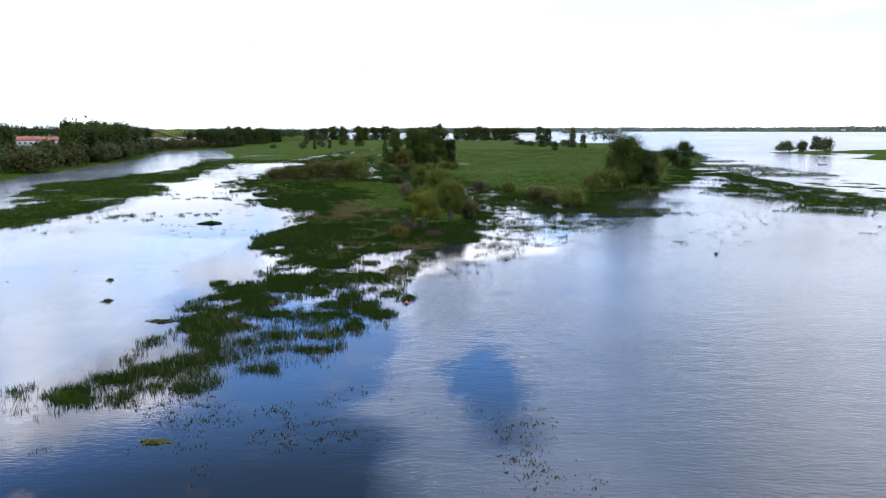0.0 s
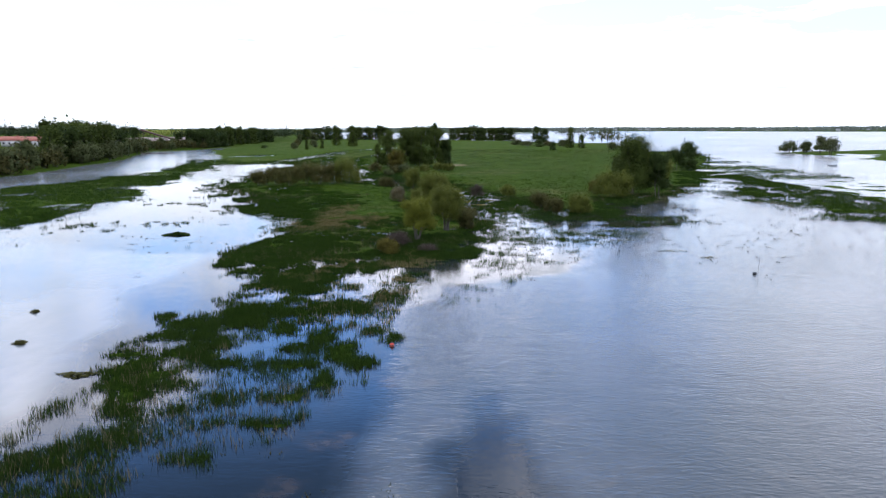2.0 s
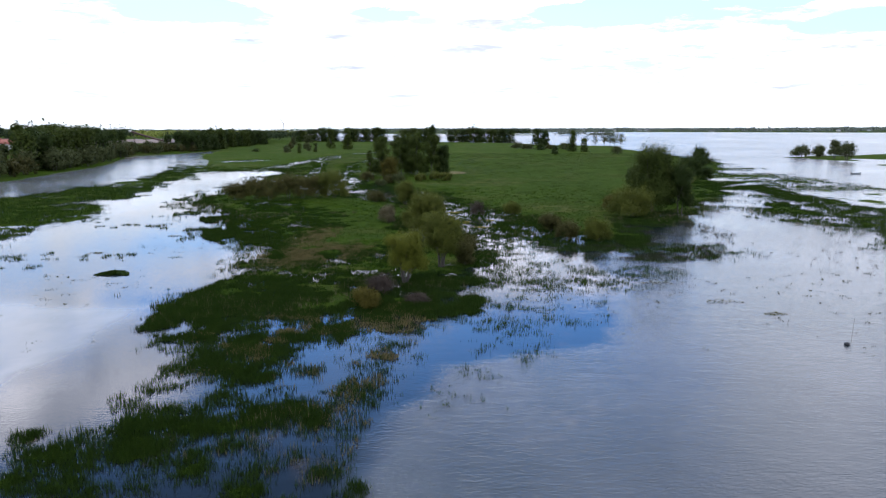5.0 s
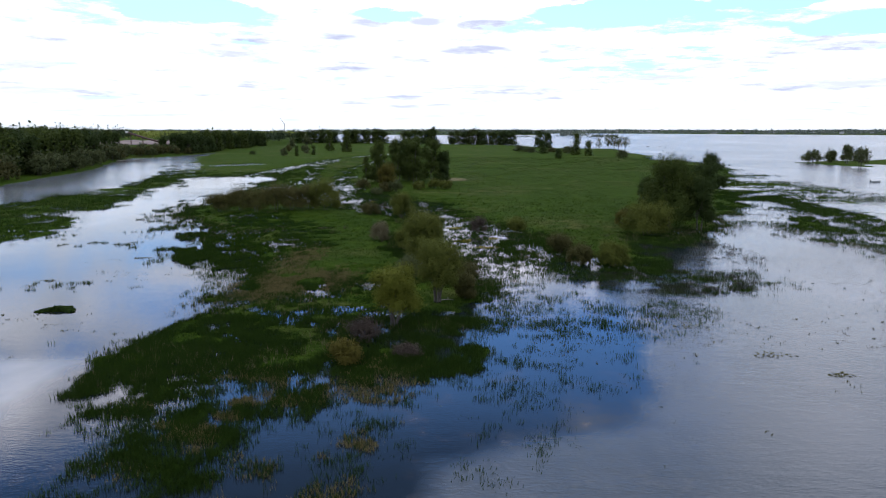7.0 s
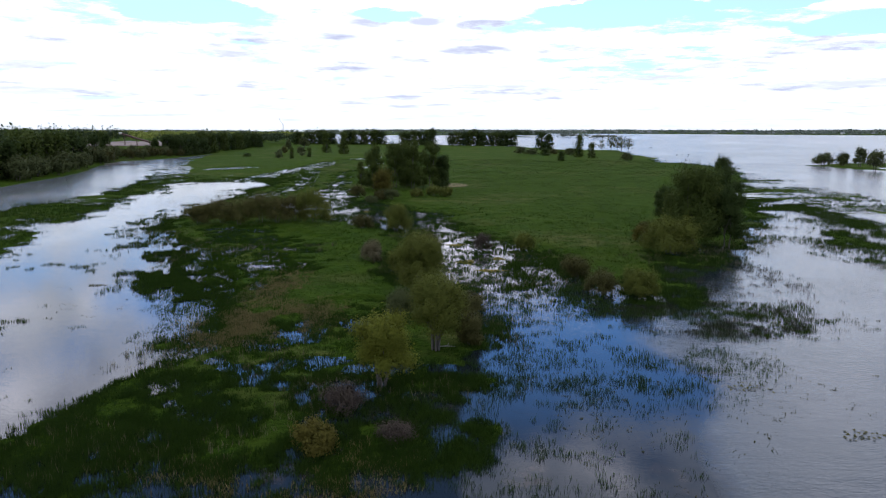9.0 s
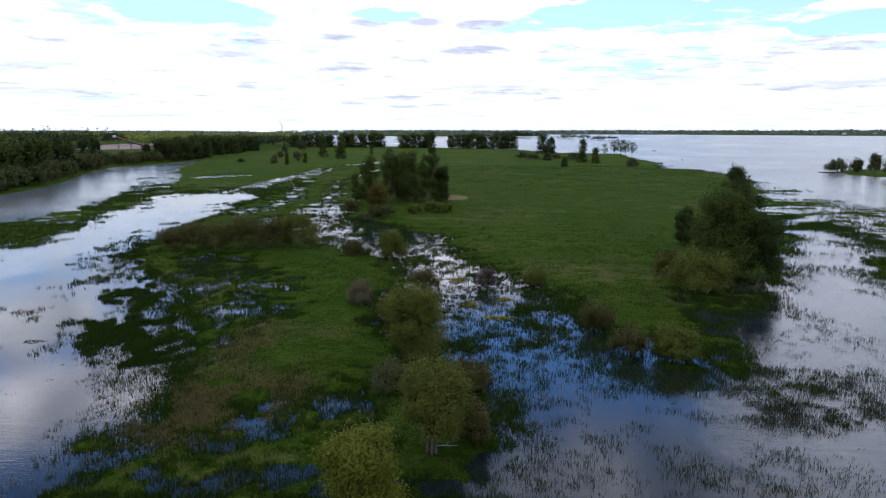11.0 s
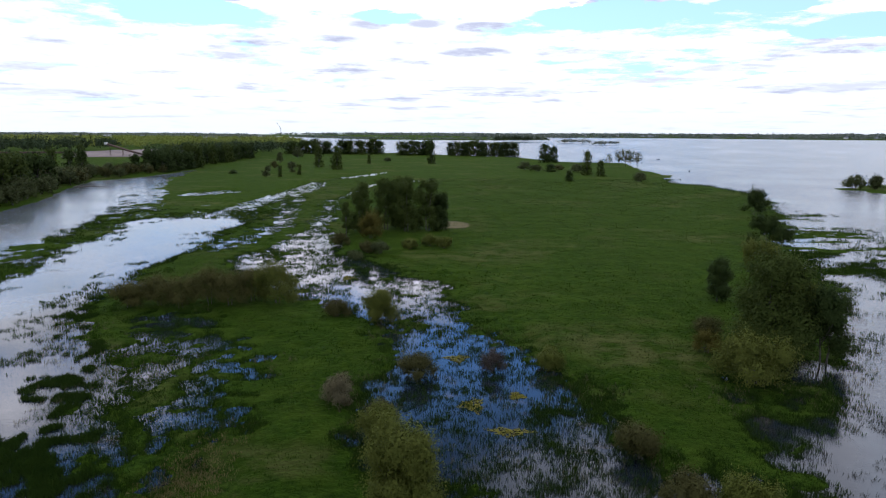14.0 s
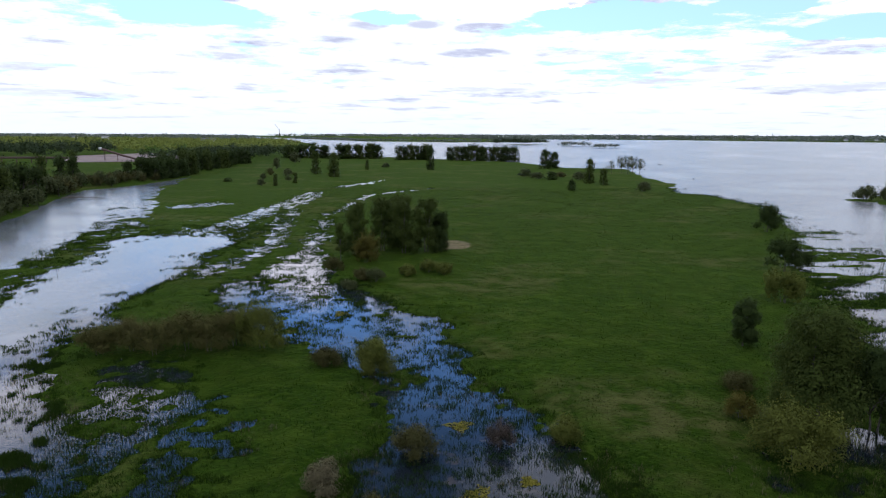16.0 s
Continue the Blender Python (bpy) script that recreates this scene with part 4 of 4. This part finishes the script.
# rough tussocks over the open meadow
x, y, h = scatter(60000, -70, 125, 130, 430, 1.0)
keep = (h > 0.06) & (fbm(x, y, 7, 3, 83) * 0.5 + fbm(x, y, 2.5, 2, 85) * 0.5 > rng.normal(-0.05, 0.25, len(x)))
x, y, h = x[keep], y[keep], h[keep]
v, f = blades(rng, x, y, h - 0.01, rng.uniform(0.06, 0.14, len(x)), 4, np.repeat(0.06 + 0.0003 * y, 4), 0.5, 3.0)
tagged(mesh_object("grass_tussocks", v, f, M_TUSSOCK, smooth=False), "rough green grass tussocks over the meadow", "grass", kind="stuff")

# grass still standing through the thin floodwater
x, y, h = scatter(310000, -68, 16, 90, 330, 1.15)
speck = fbm(x, y, 1.3, 2, 151) * 0.6 + fbm(x, y, 5, 3, 157) * 0.5
keep = (h > -0.17) & (h < 0.04) & (rng.uniform(0, 1, len(x)) < np.clip(0.35 + 0.35 * np.clip((-14 - x) / 5, 0, 1) - 0.25 * np.clip((y - 150) / 30, 0, 1) + 1.5 * speck, 0, 1) * (0.68 - 0.2 * np.clip((y - 165) / 30, 0, 1))) & (inside_distance(x, y, EAST_SHORE + WEST_SHORE) > 0)
x, y, h = x[keep], y[keep], h[keep]
wide = 1 + np.clip((y - 110) / 150, 0, 1.4)
v, f = blades(rng, x, y, np.maximum(h, -0.03), rng.uniform(0.14, 0.36, len(x)), 4, np.repeat(0.034 * wide, 4), np.repeat(0.16 * wide, 4))
tagged(mesh_object("flooded_grass", v, f, M_GRASS, smooth=False), "green grass standing through thin floodwater", "grass", kind="stuff")

# thin grass and reeds standing under water off the mouth of the inlet
def mouth_reeds(n, cx, cy, rx, ry, cover, seed):
    x, y = rng.uniform(cx - rx * 1.2, cx + rx * 1.2, n), rng.uniform(cy - ry * 1.2, cy + ry * 1.2, n)
    reach = np.clip(1.15 - np.hypot((x - cx) / rx, (y - cy) / ry), 0, 1)
    speck = fbm(x, y, 1.4, 2, seed) * 0.6 + fbm(x * 0.6, y, 5, 3, seed + 2) * 0.8
    keep = (terrain(x, y) < 0) & (rng.uniform(0, 1, n) < np.clip(0.25 + 1.3 * speck, 0, 1) * np.clip(reach * 2.2, 0, 1) * cover)
    x, y = x[keep], y[keep]
    return blades(rng, x, y, np.full(len(x), -0.03), rng.uniform(0.10, 0.42, len(x)), 5, 0.020, 0.16)


v, f = joined([mouth_reeds(44000, 13, 103, 14, 16, 0.5, 171), mouth_reeds(26000, 26, 107, 12, 7, 0.55, 175), mouth_reeds(36000, 7, 88, 13, 12, 0.6, 185), mouth_reeds(16000, 0, 72, 7, 12, 0.5, 189)])
tagged(mesh_object("flooded_reeds", v, f, M_REED, smooth=False), "thin green reeds standing in open floodwater", "reeds", kind="stuff")
v, f = joined([mouth_reeds(26000, 25, 107, 9, 6, 0.65, 177), mouth_reeds(16000, 33, 126, 8, 14, 0.5, 179)])
tagged(mesh_object("flooded_reeds", v, f, M_OLDREED, smooth=False), "grey-brown old reeds standing in floodwater", "reeds", kind="stuff")

# a veil of grass over the flooded part of the near meadow
x, y, h = scatter(28000, -38, -14, 98, 166, 1.0)
keep = (h > -0.14) & (h < 0.05) & (rng.uniform(0, 1, len(x)) < 0.5 + 0.5 * fbm(x, y, 3, 3, 193))
x, y, h = x[keep], y[keep], h[keep]
v, f = blades(rng, x, y, np.maximum(h, -0.03), rng.uniform(0.10, 0.26, len(x)), 5, 0.022, 0.2)
tagged(mesh_object("flooded_meadow_grass", v, f, M_GRASS, smooth=False), "thin green grass veiling the flooded meadow", "grass", kind="stuff")

# dark sedge all over the low strip between channel and river
x, y, h = scatter(30000, -112, -56, 78, 285, 1.2)
keep = (h > -0.06) & (fbm(x, y, 9, 3, 187) > -0.35) & (inside_distance(x, y, EAST_SHORE + WEST_SHORE) > -2)
x, y, h = x[keep], y[keep], h[keep]
v, f = blades(rng, x, y, np.maximum(h, -0.03), rng.uniform(0.25, 0.5, len(x)), 4, np.repeat(0.035 + 0.00018 * y, 4), 0.3)
tagged(mesh_object("sedge_strip", v, f, M_REED, smooth=False), "dark green sedge covering a low strip of marsh", "sedge", kind="stuff")

# brown mats of last year's reed laid down on the tongue
x = np.concatenate([rng.normal(-19, 1.6, 3000), rng.normal(-13, 2.5, 2600), rng.normal(-4, 2.2, 2600), rng.normal(-19, 1.5, 900), rng.normal(-14, 2.0, 1500)])
y = np.concatenate([rng.normal(103, 2.6, 3000), rng.normal(72, 3.0, 2600), rng.normal(70, 6.0, 2600), rng.normal(118, 4.0, 900), rng.normal(106, 3.0, 1500)])
h = terrain(x, y)
keep = (h > np.where(y > 90, -0.3, -0.12)) & (fbm(x, y, 3, 3, 163) > np.where(y > 90, -0.1, 0.1))
x, y, h = x[keep], y[keep], h[keep]
v, f = blades(rng, x, y, np.maximum(h, 0) + 0.02, rng.uniform(0.10, 0.30, len(x)), 6, 0.03, 0.2)
tagged(mesh_object("dead_reed_mats", v, f, M_STRAW, smooth=False), "brown mats of dead reed lying on the marsh", "reeds", kind="stuff")

# dark tussocks along the edge of the channel
x, y, h = scatter(40000, -64, -16, 76, 215, 1.0)
keep = (h < 0.0) & (h > -0.75) & (fbm(x, y, 6, 3, 95) * 0.6 + fbm(x, y, 1.6, 2, 97) * 0.5 > 0.42 - h * 0.35)
x, y = x[keep], y[keep]
v, f = blades(rng, x, y, np.full(len(x), -0.04), rng.uniform(0.12, 0.45, len(x)), 7, 0.03, np.repeat(rng.uniform(0.08, 0.25, len(x)), 7))
tagged(mesh_object("sedge_tussocks", v, f, M_REED, smooth=False), "scattered dark sedge tussocks in the channel shallows", "sedge", kind="stuff")

# ragged sedge in the upper channel and off the river's edge
x, y, h = scatter(60000, -160, -50, 165, 470, 1.0)
keep = (h < 0.0) & (h > -0.5) & (fbm(x * 0.6, y, 14, 3, 211) * 0.6 + fbm(x, y, 3.5, 2, 213) * 0.5 > 0.40) & (x > np.interp(y, [165, 300, 470], [-100, -125, -165]))
x, y = x[keep], y[keep]
v, f = blades(rng, x, y, np.full(len(x), -0.04), rng.uniform(0.2, 0.5, len(x)), 6, np.repeat(0.03 + 0.00016 * y, 6), np.repeat(0.15 + 0.0006 * y, 6))
tagged(mesh_object("sedge_patches", v, f, M_REED, smooth=False), "ragged dark sedge patches in the channel", "sedge", kind="stuff")

# the dark sedge belt along the channel side of the meadow
along, across = rng.uniform(0, 1, 26000), rng.normal(0, 3.2, 26000)
x = np.interp(along, [0, 0.45, 1], [-55, -40, -27]) + across * 0.9
y = np.interp(along, [0, 0.45, 1], [172, 138, 112]) + across * 0.45
h = terrain(x, y)
keep = (h < 0.03) & (fbm(x, y, 5, 3, 181) * 0.6 + fbm(x, y, 1.5, 2, 183) * 0.55 > 0.06 + 0.05 * np.abs(across))
x, y = x[keep], y[keep]
v, f = blades(rng, x, y, np.full(len(x), -0.03), rng.uniform(0.25, 0.62, len(x)), 7, 0.032, 0.16)
tagged(mesh_object("sedge_belt", v, f, M_REED, smooth=False), "dark ragged sedge belt along the channel", "sedge", kind="stuff")

# drowned stalks and weed breaking the open water
x = np.concatenate([rng.normal(-9, 4.5, 700), rng.normal(-17, 3, 200), rng.normal(4, 1.2, 150), rng.normal(24, 12, 500), rng.normal(12, 6, 400), rng.normal(-38, 9, 500), rng.normal(66, 14, 900)])
y = np.concatenate([rng.normal(28.5, 2.6, 700), rng.normal(27, 2.5, 200), rng.normal(26, 2, 150), rng.normal(94, 12, 500), rng.normal(92, 8, 400), rng.normal(98, 26, 500), rng.normal(108, 20, 900)])
h = terrain(x, y)
keep = (h < -0.05) & (fbm(x, y, np.where(y < 40, 3.0, 9.0), 3, 91) > 0.1)
x, y = x[keep], y[keep]
v, f = blades(rng, x, y, np.full(len(x), -0.03), rng.uniform(0.03, 0.16, len(x)), 8, 0.04, np.repeat(rng.uniform(0.08, 0.45, len(x)) ** 1.3, 8))
tagged(mesh_object("drowned_weed", v, f, M_BROWN, smooth=False), "dark dead stalks and weed breaking the water", "weed", kind="stuff")


# ---- small things on and by the water ----
M_RED = plain_material("red_float", (0.38, 0.025, 0.010), (0.46, 0.045, 0.015), 9, 0.45)
M_DARK = plain_material("black_plastic", (0.012, 0.012, 0.014), (0.03, 0.03, 0.032), 9, 0.5)
M_WOOD = plain_material("grey_wood", (0.09, 0.075, 0.06), (0.19, 0.16, 0.13), 5, 0.85)
M_DRIFTWOOD = plain_material("driftwood", (0.17, 0.155, 0.14), (0.28, 0.26, 0.24), 5, 0.85)
M_BOAT = plain_material("pale_boat_paint", (0.42, 0.44, 0.46), (0.55, 0.56, 0.57), 4, 0.5)
M_WALL = plain_material("pale_render", (0.55, 0.52, 0.48), (0.68, 0.66, 0.62), 0.8, 0.85)
M_ROOF = plain_material("red_roof_tiles", (0.24, 0.07, 0.045), (0.36, 0.12, 0.08), 2, 0.8)
M_SLATE = plain_material("grey_roofing", (0.10, 0.10, 0.105), (0.19, 0.19, 0.19), 2, 0.8)
M_PANE = plain_material("dark_window_glass", (0.02, 0.025, 0.03), (0.04, 0.045, 0.05), 2, 0.15)
M_STEEL = plain_material("rusty_steel", (0.07, 0.038, 0.030), (0.13, 0.075, 0.06), 1.5, 0.7, 0.3)
M_GRAVEL = plain_material("pink_gravel", (0.16, 0.112, 0.092), (0.27, 0.195, 0.160), 0.08, 0.95)
M_ALGAE = leaf_material("yellow_water_plants", (0.11, 0.10, 0.012), (0.24, 0.20, 0.03), 0.2)


def lathe(profile, sides=16):
    """A turned form from (radius, height) points."""
    n = len(profile)
    ang = np.arange(sides) * 2 * np.pi / sides
    v = np.array([(r * math.cos(a_), r * math.sin(a_), z) for r, z in profile for a_ in ang])
    f = [(i * sides + j, i * sides + (j + 1) % sides, (i + 1) * sides + (j + 1) % sides, (i + 1) * sides + j) for i in range(n - 1) for j in range(sides)]
    return v, np.array(f)


def box(x0, x1, y0, y1, z0, z1):
    v = np.array([(x, y, z) for z in (z0, z1) for y in (y0, y1) for x in (x0, x1)], float)
    return v, np.array([(0, 2, 3, 1), (4, 5, 7, 6), (0, 1, 5, 4), (2, 6, 7, 3), (0, 4, 6, 2), (1, 3, 7, 5)])


def root_at(name, x, y, z, turn, label, category, group=""):
    ob = new(name)
    ob.matrix_basis = pose(x, y, z, 0, 0, turn)
    return tagged(ob, label, category, group)


buoy = root_at("buoy", -3.33, 49.8, 0, 20, "small orange-red round buoy floating on calm water", "buoy")
part("float", *lathe([(0.01, -0.10), (0.10, -0.06), (0.15, 0.03), (0.15, 0.10), (0.10, 0.17), (0.05, 0.20), (0.01, 0.205)]), M_RED, buoy)
part("band", *lathe([(0.15, 0.04), (0.162, 0.05), (0.162, 0.08), (0.15, 0.09)]), M_DARK, buoy)
part("eye", *tube([(0, 0, 0.24), (0, 0, 0.34)], [0.02, 0.015]), M_DARK, buoy)
part("line", *tube([(0.18, 0, 0.05), (0.5, 0.15, 0.03), (0.9, 0.2, -0.05)], [0.012, 0.012, 0.012]), M_DARK, buoy)
marker = root_at("marker_float", 28.8, 71.1, 0, 0, "dark round float beside a thin stake in the water", "float")
part("float", *lathe([(0.01, -0.1), (0.15, -0.05), (0.2, 0.05), (0.15, 0.17), (0.02, 0.22)]), M_DARK, marker)
part("stake", *tube([(0.45, 0.3, -0.5), (0.47, 0.3, 0.9), (0.52, 0.31, 2.0)], [0.014, 0.012, 0.008]), M_WOOD, marker)


def floating_mat(x, y, w, d, mat, label, seed, n=420, tall=0.10, leaf=0.14):
    """A ragged floating cushion of plants."""
    r = np.random.default_rng(seed)
    ang, rad = r.uniform(0, 6.28, n), np.sqrt(r.uniform(0, 1, n))
    edge = 1 + 0.3 * np.sin(3 * ang + seed) + 0.2 * np.sin(7 * ang + 2 * seed)
    c = np.stack([np.cos(ang) * rad * w * 0.5 * edge, np.sin(ang) * rad * d * 0.5 * edge, r.uniform(0.0, 1, n) * tall * (1.1 - rad)], 1)
    ob = mesh_object("floating_plants", *leaf_cards(r, c, np.tile((0, 0, 1.2), (n, 1)), leaf), mat)
    ob.matrix_basis = pose(x, y, 0.02)
    return tagged(ob, label, "water plants", kind="stuff")


floating_mat(-35.8, 93.4, 3.0, 1.9, M_REED, "small floating islet of dark green sedge", 3, 1500, 0.35, 0.2)
floating_mat(-27.3, 49.8, 0.8, 0.6, M_BROWN, "small dark tuft of drowned weed", 4, 160, 0.25)
floating_mat(-31.0, 57.0, 0.5, 0.5, M_BROWN, "small dark tuft of drowned weed", 5, 120, 0.25)
floating_mat(-20.5, 44.5, 2.0, 0.8, M_BROWN, "low strip of drowned brown weed", 6, 240, 0.12)
floating_mat(-12.4, 26.4, 1.1, 0.4, M_RUST, "yellow-brown floating weed raft", 7, 120, 0.06)
for i, (x, y, w, d) in enumerate([(2.1, 132.6, 2.2, 3.0), (0.6, 145.5, 2.4, 2.2), (5.2, 127.2, 3.4, 1.6), (-18.5, 186, 2.0, 3.0), (6.5, 135.0, 1.4, 1.6)]):
    floating_mat(x, y, w, d, M_ALGAE, "bright yellow floating water plants in the inlet", 11 + i, 420)
for i, (x, y, w, d) in enumerate([(24.5, 83, 3.0, 1.3), (27.5, 79, 1.8, 0.9), (21, 90, 3.4, 1.5), (-44, 105, 1.6, 0.8), (-40, 118, 2.2, 1.0), (-47, 128, 3.0, 1.2), (60, 92, 3.2, 1.0), (54, 86, 2.4, 0.8)]):
    floating_mat(x, y, w, d, M_BROWN, "low dark raft of drowned plant stalks", 21 + i, 70, 0.12, 0.12)


def small_boat(x, y, turn, length, label):
    """An open boat: hull with pointed bow, benches, rim."""
    b = root_at("boat", x, y, 0, turn, label, "boat", "small boats")
    secs = []
    for t_, wd, lift in [(-0.5, 0.75, 0.05), (-0.25, 1.0, 0.0), (0.1, 0.98, 0.0), (0.35, 0.6, 0.08), (0.5, 0.05, 0.2)]:
        w_ = wd * length * 0.17
        secs += [(t_ * length, -w_, 0.42 + lift), (t_ * length, -w_ * 0.7, -0.05 + lift * 0.5), (t_ * length, w_ * 0.7, -0.05 + lift * 0.5), (t_ * length, w_, 0.42 + lift)]
    f = [(i * 4 + j, i * 4 + j + 1, i * 4 + j + 5, i * 4 + j + 4) for i in range(4) for j in range(3)] + [(0, 1, 2, 3)]
    part("hull", np.array(secs), np.array(f), M_BOAT, b)
    for t_ in (-0.2, 0.15):
        part("bench", *box(t_ * length - 0.12, t_ * length + 0.12, -length * 0.15, length * 0.15, 0.3, 0.35), M_WOOD, b)
    part("engine", *box(-0.56 * length, -0.5 * length, -0.14, 0.14, 0.1, 0.8), M_DARK, b)


small_boat(135.3, 249.5, 10, 3.6, "small pale open boat moored off the spit")
small_boat(154, 512, 70, 4.0, "small pale open boat far out on the lake")
small_boat(190, 700, 30, 4.5, "small pale open boat far out on the lake")

# a pale log washed up under the willows
log = root_at("fallen_log", -0.1, 97.9, 0.05, 4, "pale barkless log floating under the willows", "log")
part("trunk", *tube([(-0.75, 0, 0), (0.1, 0.04, 0.03), (0.95, 0, 0.0)], [0.07, 0.065, 0.035], 8), M_DRIFTWOOD, log)
part("branch_stub", *tube([(0.2, 0, 0.05), (0.35, 0.12, 0.28)], [0.03, 0.015], 6), M_DRIFTWOOD, log)

# a drowned tree lying in the river
fallen = root_at("fallen_tree", -163, 365, 0.1, 12, "bare grey fallen tree lying in the river", "fallen tree")
part("trunk", *tube([(-9, 0, 0.4), (-3, 0.3, 0.5), (3, 0, 0.3), (8, -0.4, 0.1)], [0.35, 0.3, 0.2, 0.08]), M_WOOD, fallen)
r_ = random.Random(4)
for i in range(22):
    x = -7 + 14 * i / 22
    part("branch", *tube([(x, 0.1, 0.4), (x + r_.uniform(-0.4, 0.6), r_.uniform(-1, 1), r_.uniform(0.9, 1.6)), (x + r_.uniform(-0.8, 1.2), r_.uniform(-1.6, 1.6), r_.uniform(1.3, 2.8))], [0.09, 0.06, 0.02]), M_WOOD, fallen)


def house(x, y, turn, w, d, wall_h, roof_h, label, windows=4, cover=None):
    """A gabled house with windows in its long sides."""
    z = float(terrain(np.array([x]), np.array([y]))[0])
    b = root_at("house", x, y, z, turn, label, "house", "far houses")
    part("wall", *box(-w / 2, w / 2, -d / 2, d / 2, -0.5, wall_h), M_WALL, b)
    e_ = 0.5
    v = np.array([(sx * (w / 2 + e_), sy * (d / 2 + e_), wall_h - 0.2) for sx in (-1, 1) for sy in (-1, 1)] + [(-w / 2 - e_, 0, wall_h + roof_h), (w / 2 + e_, 0, wall_h + roof_h)] +
                 [(sx * (w / 2 + e_), sy * (d / 2 + e_), wall_h - 0.45) for sx in (-1, 1) for sy in (-1, 1)], float)
    part("roof", v, np.array([(0, 2, 5, 4), (1, 4, 5, 3), (0, 4, 1, 1), (2, 3, 5, 5), (6, 7, 9, 8), (0, 6, 8, 2), (1, 3, 9, 7)]), cover or M_ROOF, b)
    for i in range(windows):
        cx = -w / 2 + w * (i + 0.5) / windows
        for sy in (-1, 1):
            part("window", *box(cx - 0.6, cx + 0.6, sy * d / 2 - 0.06, sy * d / 2 + 0.06, wall_h * 0.35, wall_h * 0.35 + 1.4), M_PANE, b)
    part("chimney", *box(w * 0.2, w * 0.2 + 0.7, -0.4, 0.4, wall_h + roof_h * 0.5, wall_h + roof_h + 0.9), M_ROOF, b)


house(-300, 470, 25, 14, 8, 4.5, 2.6, "white house with a red tiled roof among trees", 6)
house(-322, 480, 25, 14, 8, 4.5, 2.6, "low pale building with a red roof among trees", 4)
h_r = random.Random(8)
for i in range(13):
    x = 520 + 1500 * h_r.random()
    y = float(np.interp(x, [500, 904, 1438, 2600], [3230, 3050, 2540, 2110])) + h_r.uniform(0, 110)
    house(x, y, h_r.uniform(-60, 60), h_r.uniform(9, 22), 9, h_r.uniform(4, 8), 3, "pale house on the far lake shore", 3, M_SLATE)
for x, y in [(-1180, 2100), (-1060, 2050), (-1000, 2150), (-700, 1900), (-1300, 2300), (-640, 1800)]:
    house(x, y, h_r.uniform(-30, 30), h_r.uniform(10, 20), 10, h_r.uniform(6, 11), 2, "pale building on the far plain", 5, M_SLATE)

# the gravel works beyond the river
yard_x, yard_y = np.linspace(-56, 56, 20), np.linspace(-105, 105, 30)
v, f = sheet(yard_x, yard_y, lambda x, y: 0.25 + 5.5 * np.clip(fbm(x, y, 45, 3, 301), 0, 1) * np.clip(1 - (x / 57) ** 2, 0, 1) * np.clip(1 - (y / 106) ** 2, 0, 1))
gravel = mesh_object("gravel_yard", v, f, M_GRAVEL)
gravel.matrix_basis = pose(-345, 770, float(terrain(np.array([-345.0]), np.array([770.0]))[0]), 0, 0, 24)
tagged(gravel, "open yard of heaped pinkish gravel beyond the river", "gravel yard")
zc = float(terrain(np.array([-307.0]), np.array([678.0]))[0])
conveyor = root_at("conveyor", -307, 680, zc, 190, "inclined rusty conveyor with a white head housing", "conveyor")
part("gallery", *tube([(-16, 0, 1.5), (0, 0, 6), (18, 0, 12)], [0.9, 0.9, 0.9], 4), M_STEEL, conveyor)
part("head", *box(17, 19.5, -1.0, 1.0, 11.2, 13.2), M_WALL, conveyor, "white head housing")
for x in (-8, 4, 15):
    for sy in (-0.8, 0.8):
        part("leg", *tube([(x, sy * 2, -0.5), (x, sy * 0.6, 5 + x * 0.33)], [0.22, 0.18], 5), M_STEEL, conveyor)
gallery = root_at("conveyor", -400, 640, zc, 8, "long low rusty belt conveyor on trestles", "conveyor")
part("gallery", *box(-90, 62, -1.2, 1.2, 4.0, 5.6), M_STEEL, gallery)
for i in range(13):
    part("trestle", *tube([(-88 + 12 * i, 0, -1), (-88 + 12 * i, 0, 4.2)], [0.5, 0.35], 5), M_STEEL, gallery)
crane = root_at("crane", -640, 2450, 4, 0, "thin far tower crane with a raised jib", "crane")
part("mast", *tube([(0, 0, -2), (0, 0, 34)], [1.2, 1.0], 4), M_STEEL, crane)
part("jib", *tube([(0, 0, 30), (-14, 0, 52)], [0.8, 0.5], 4), M_STEEL, crane)
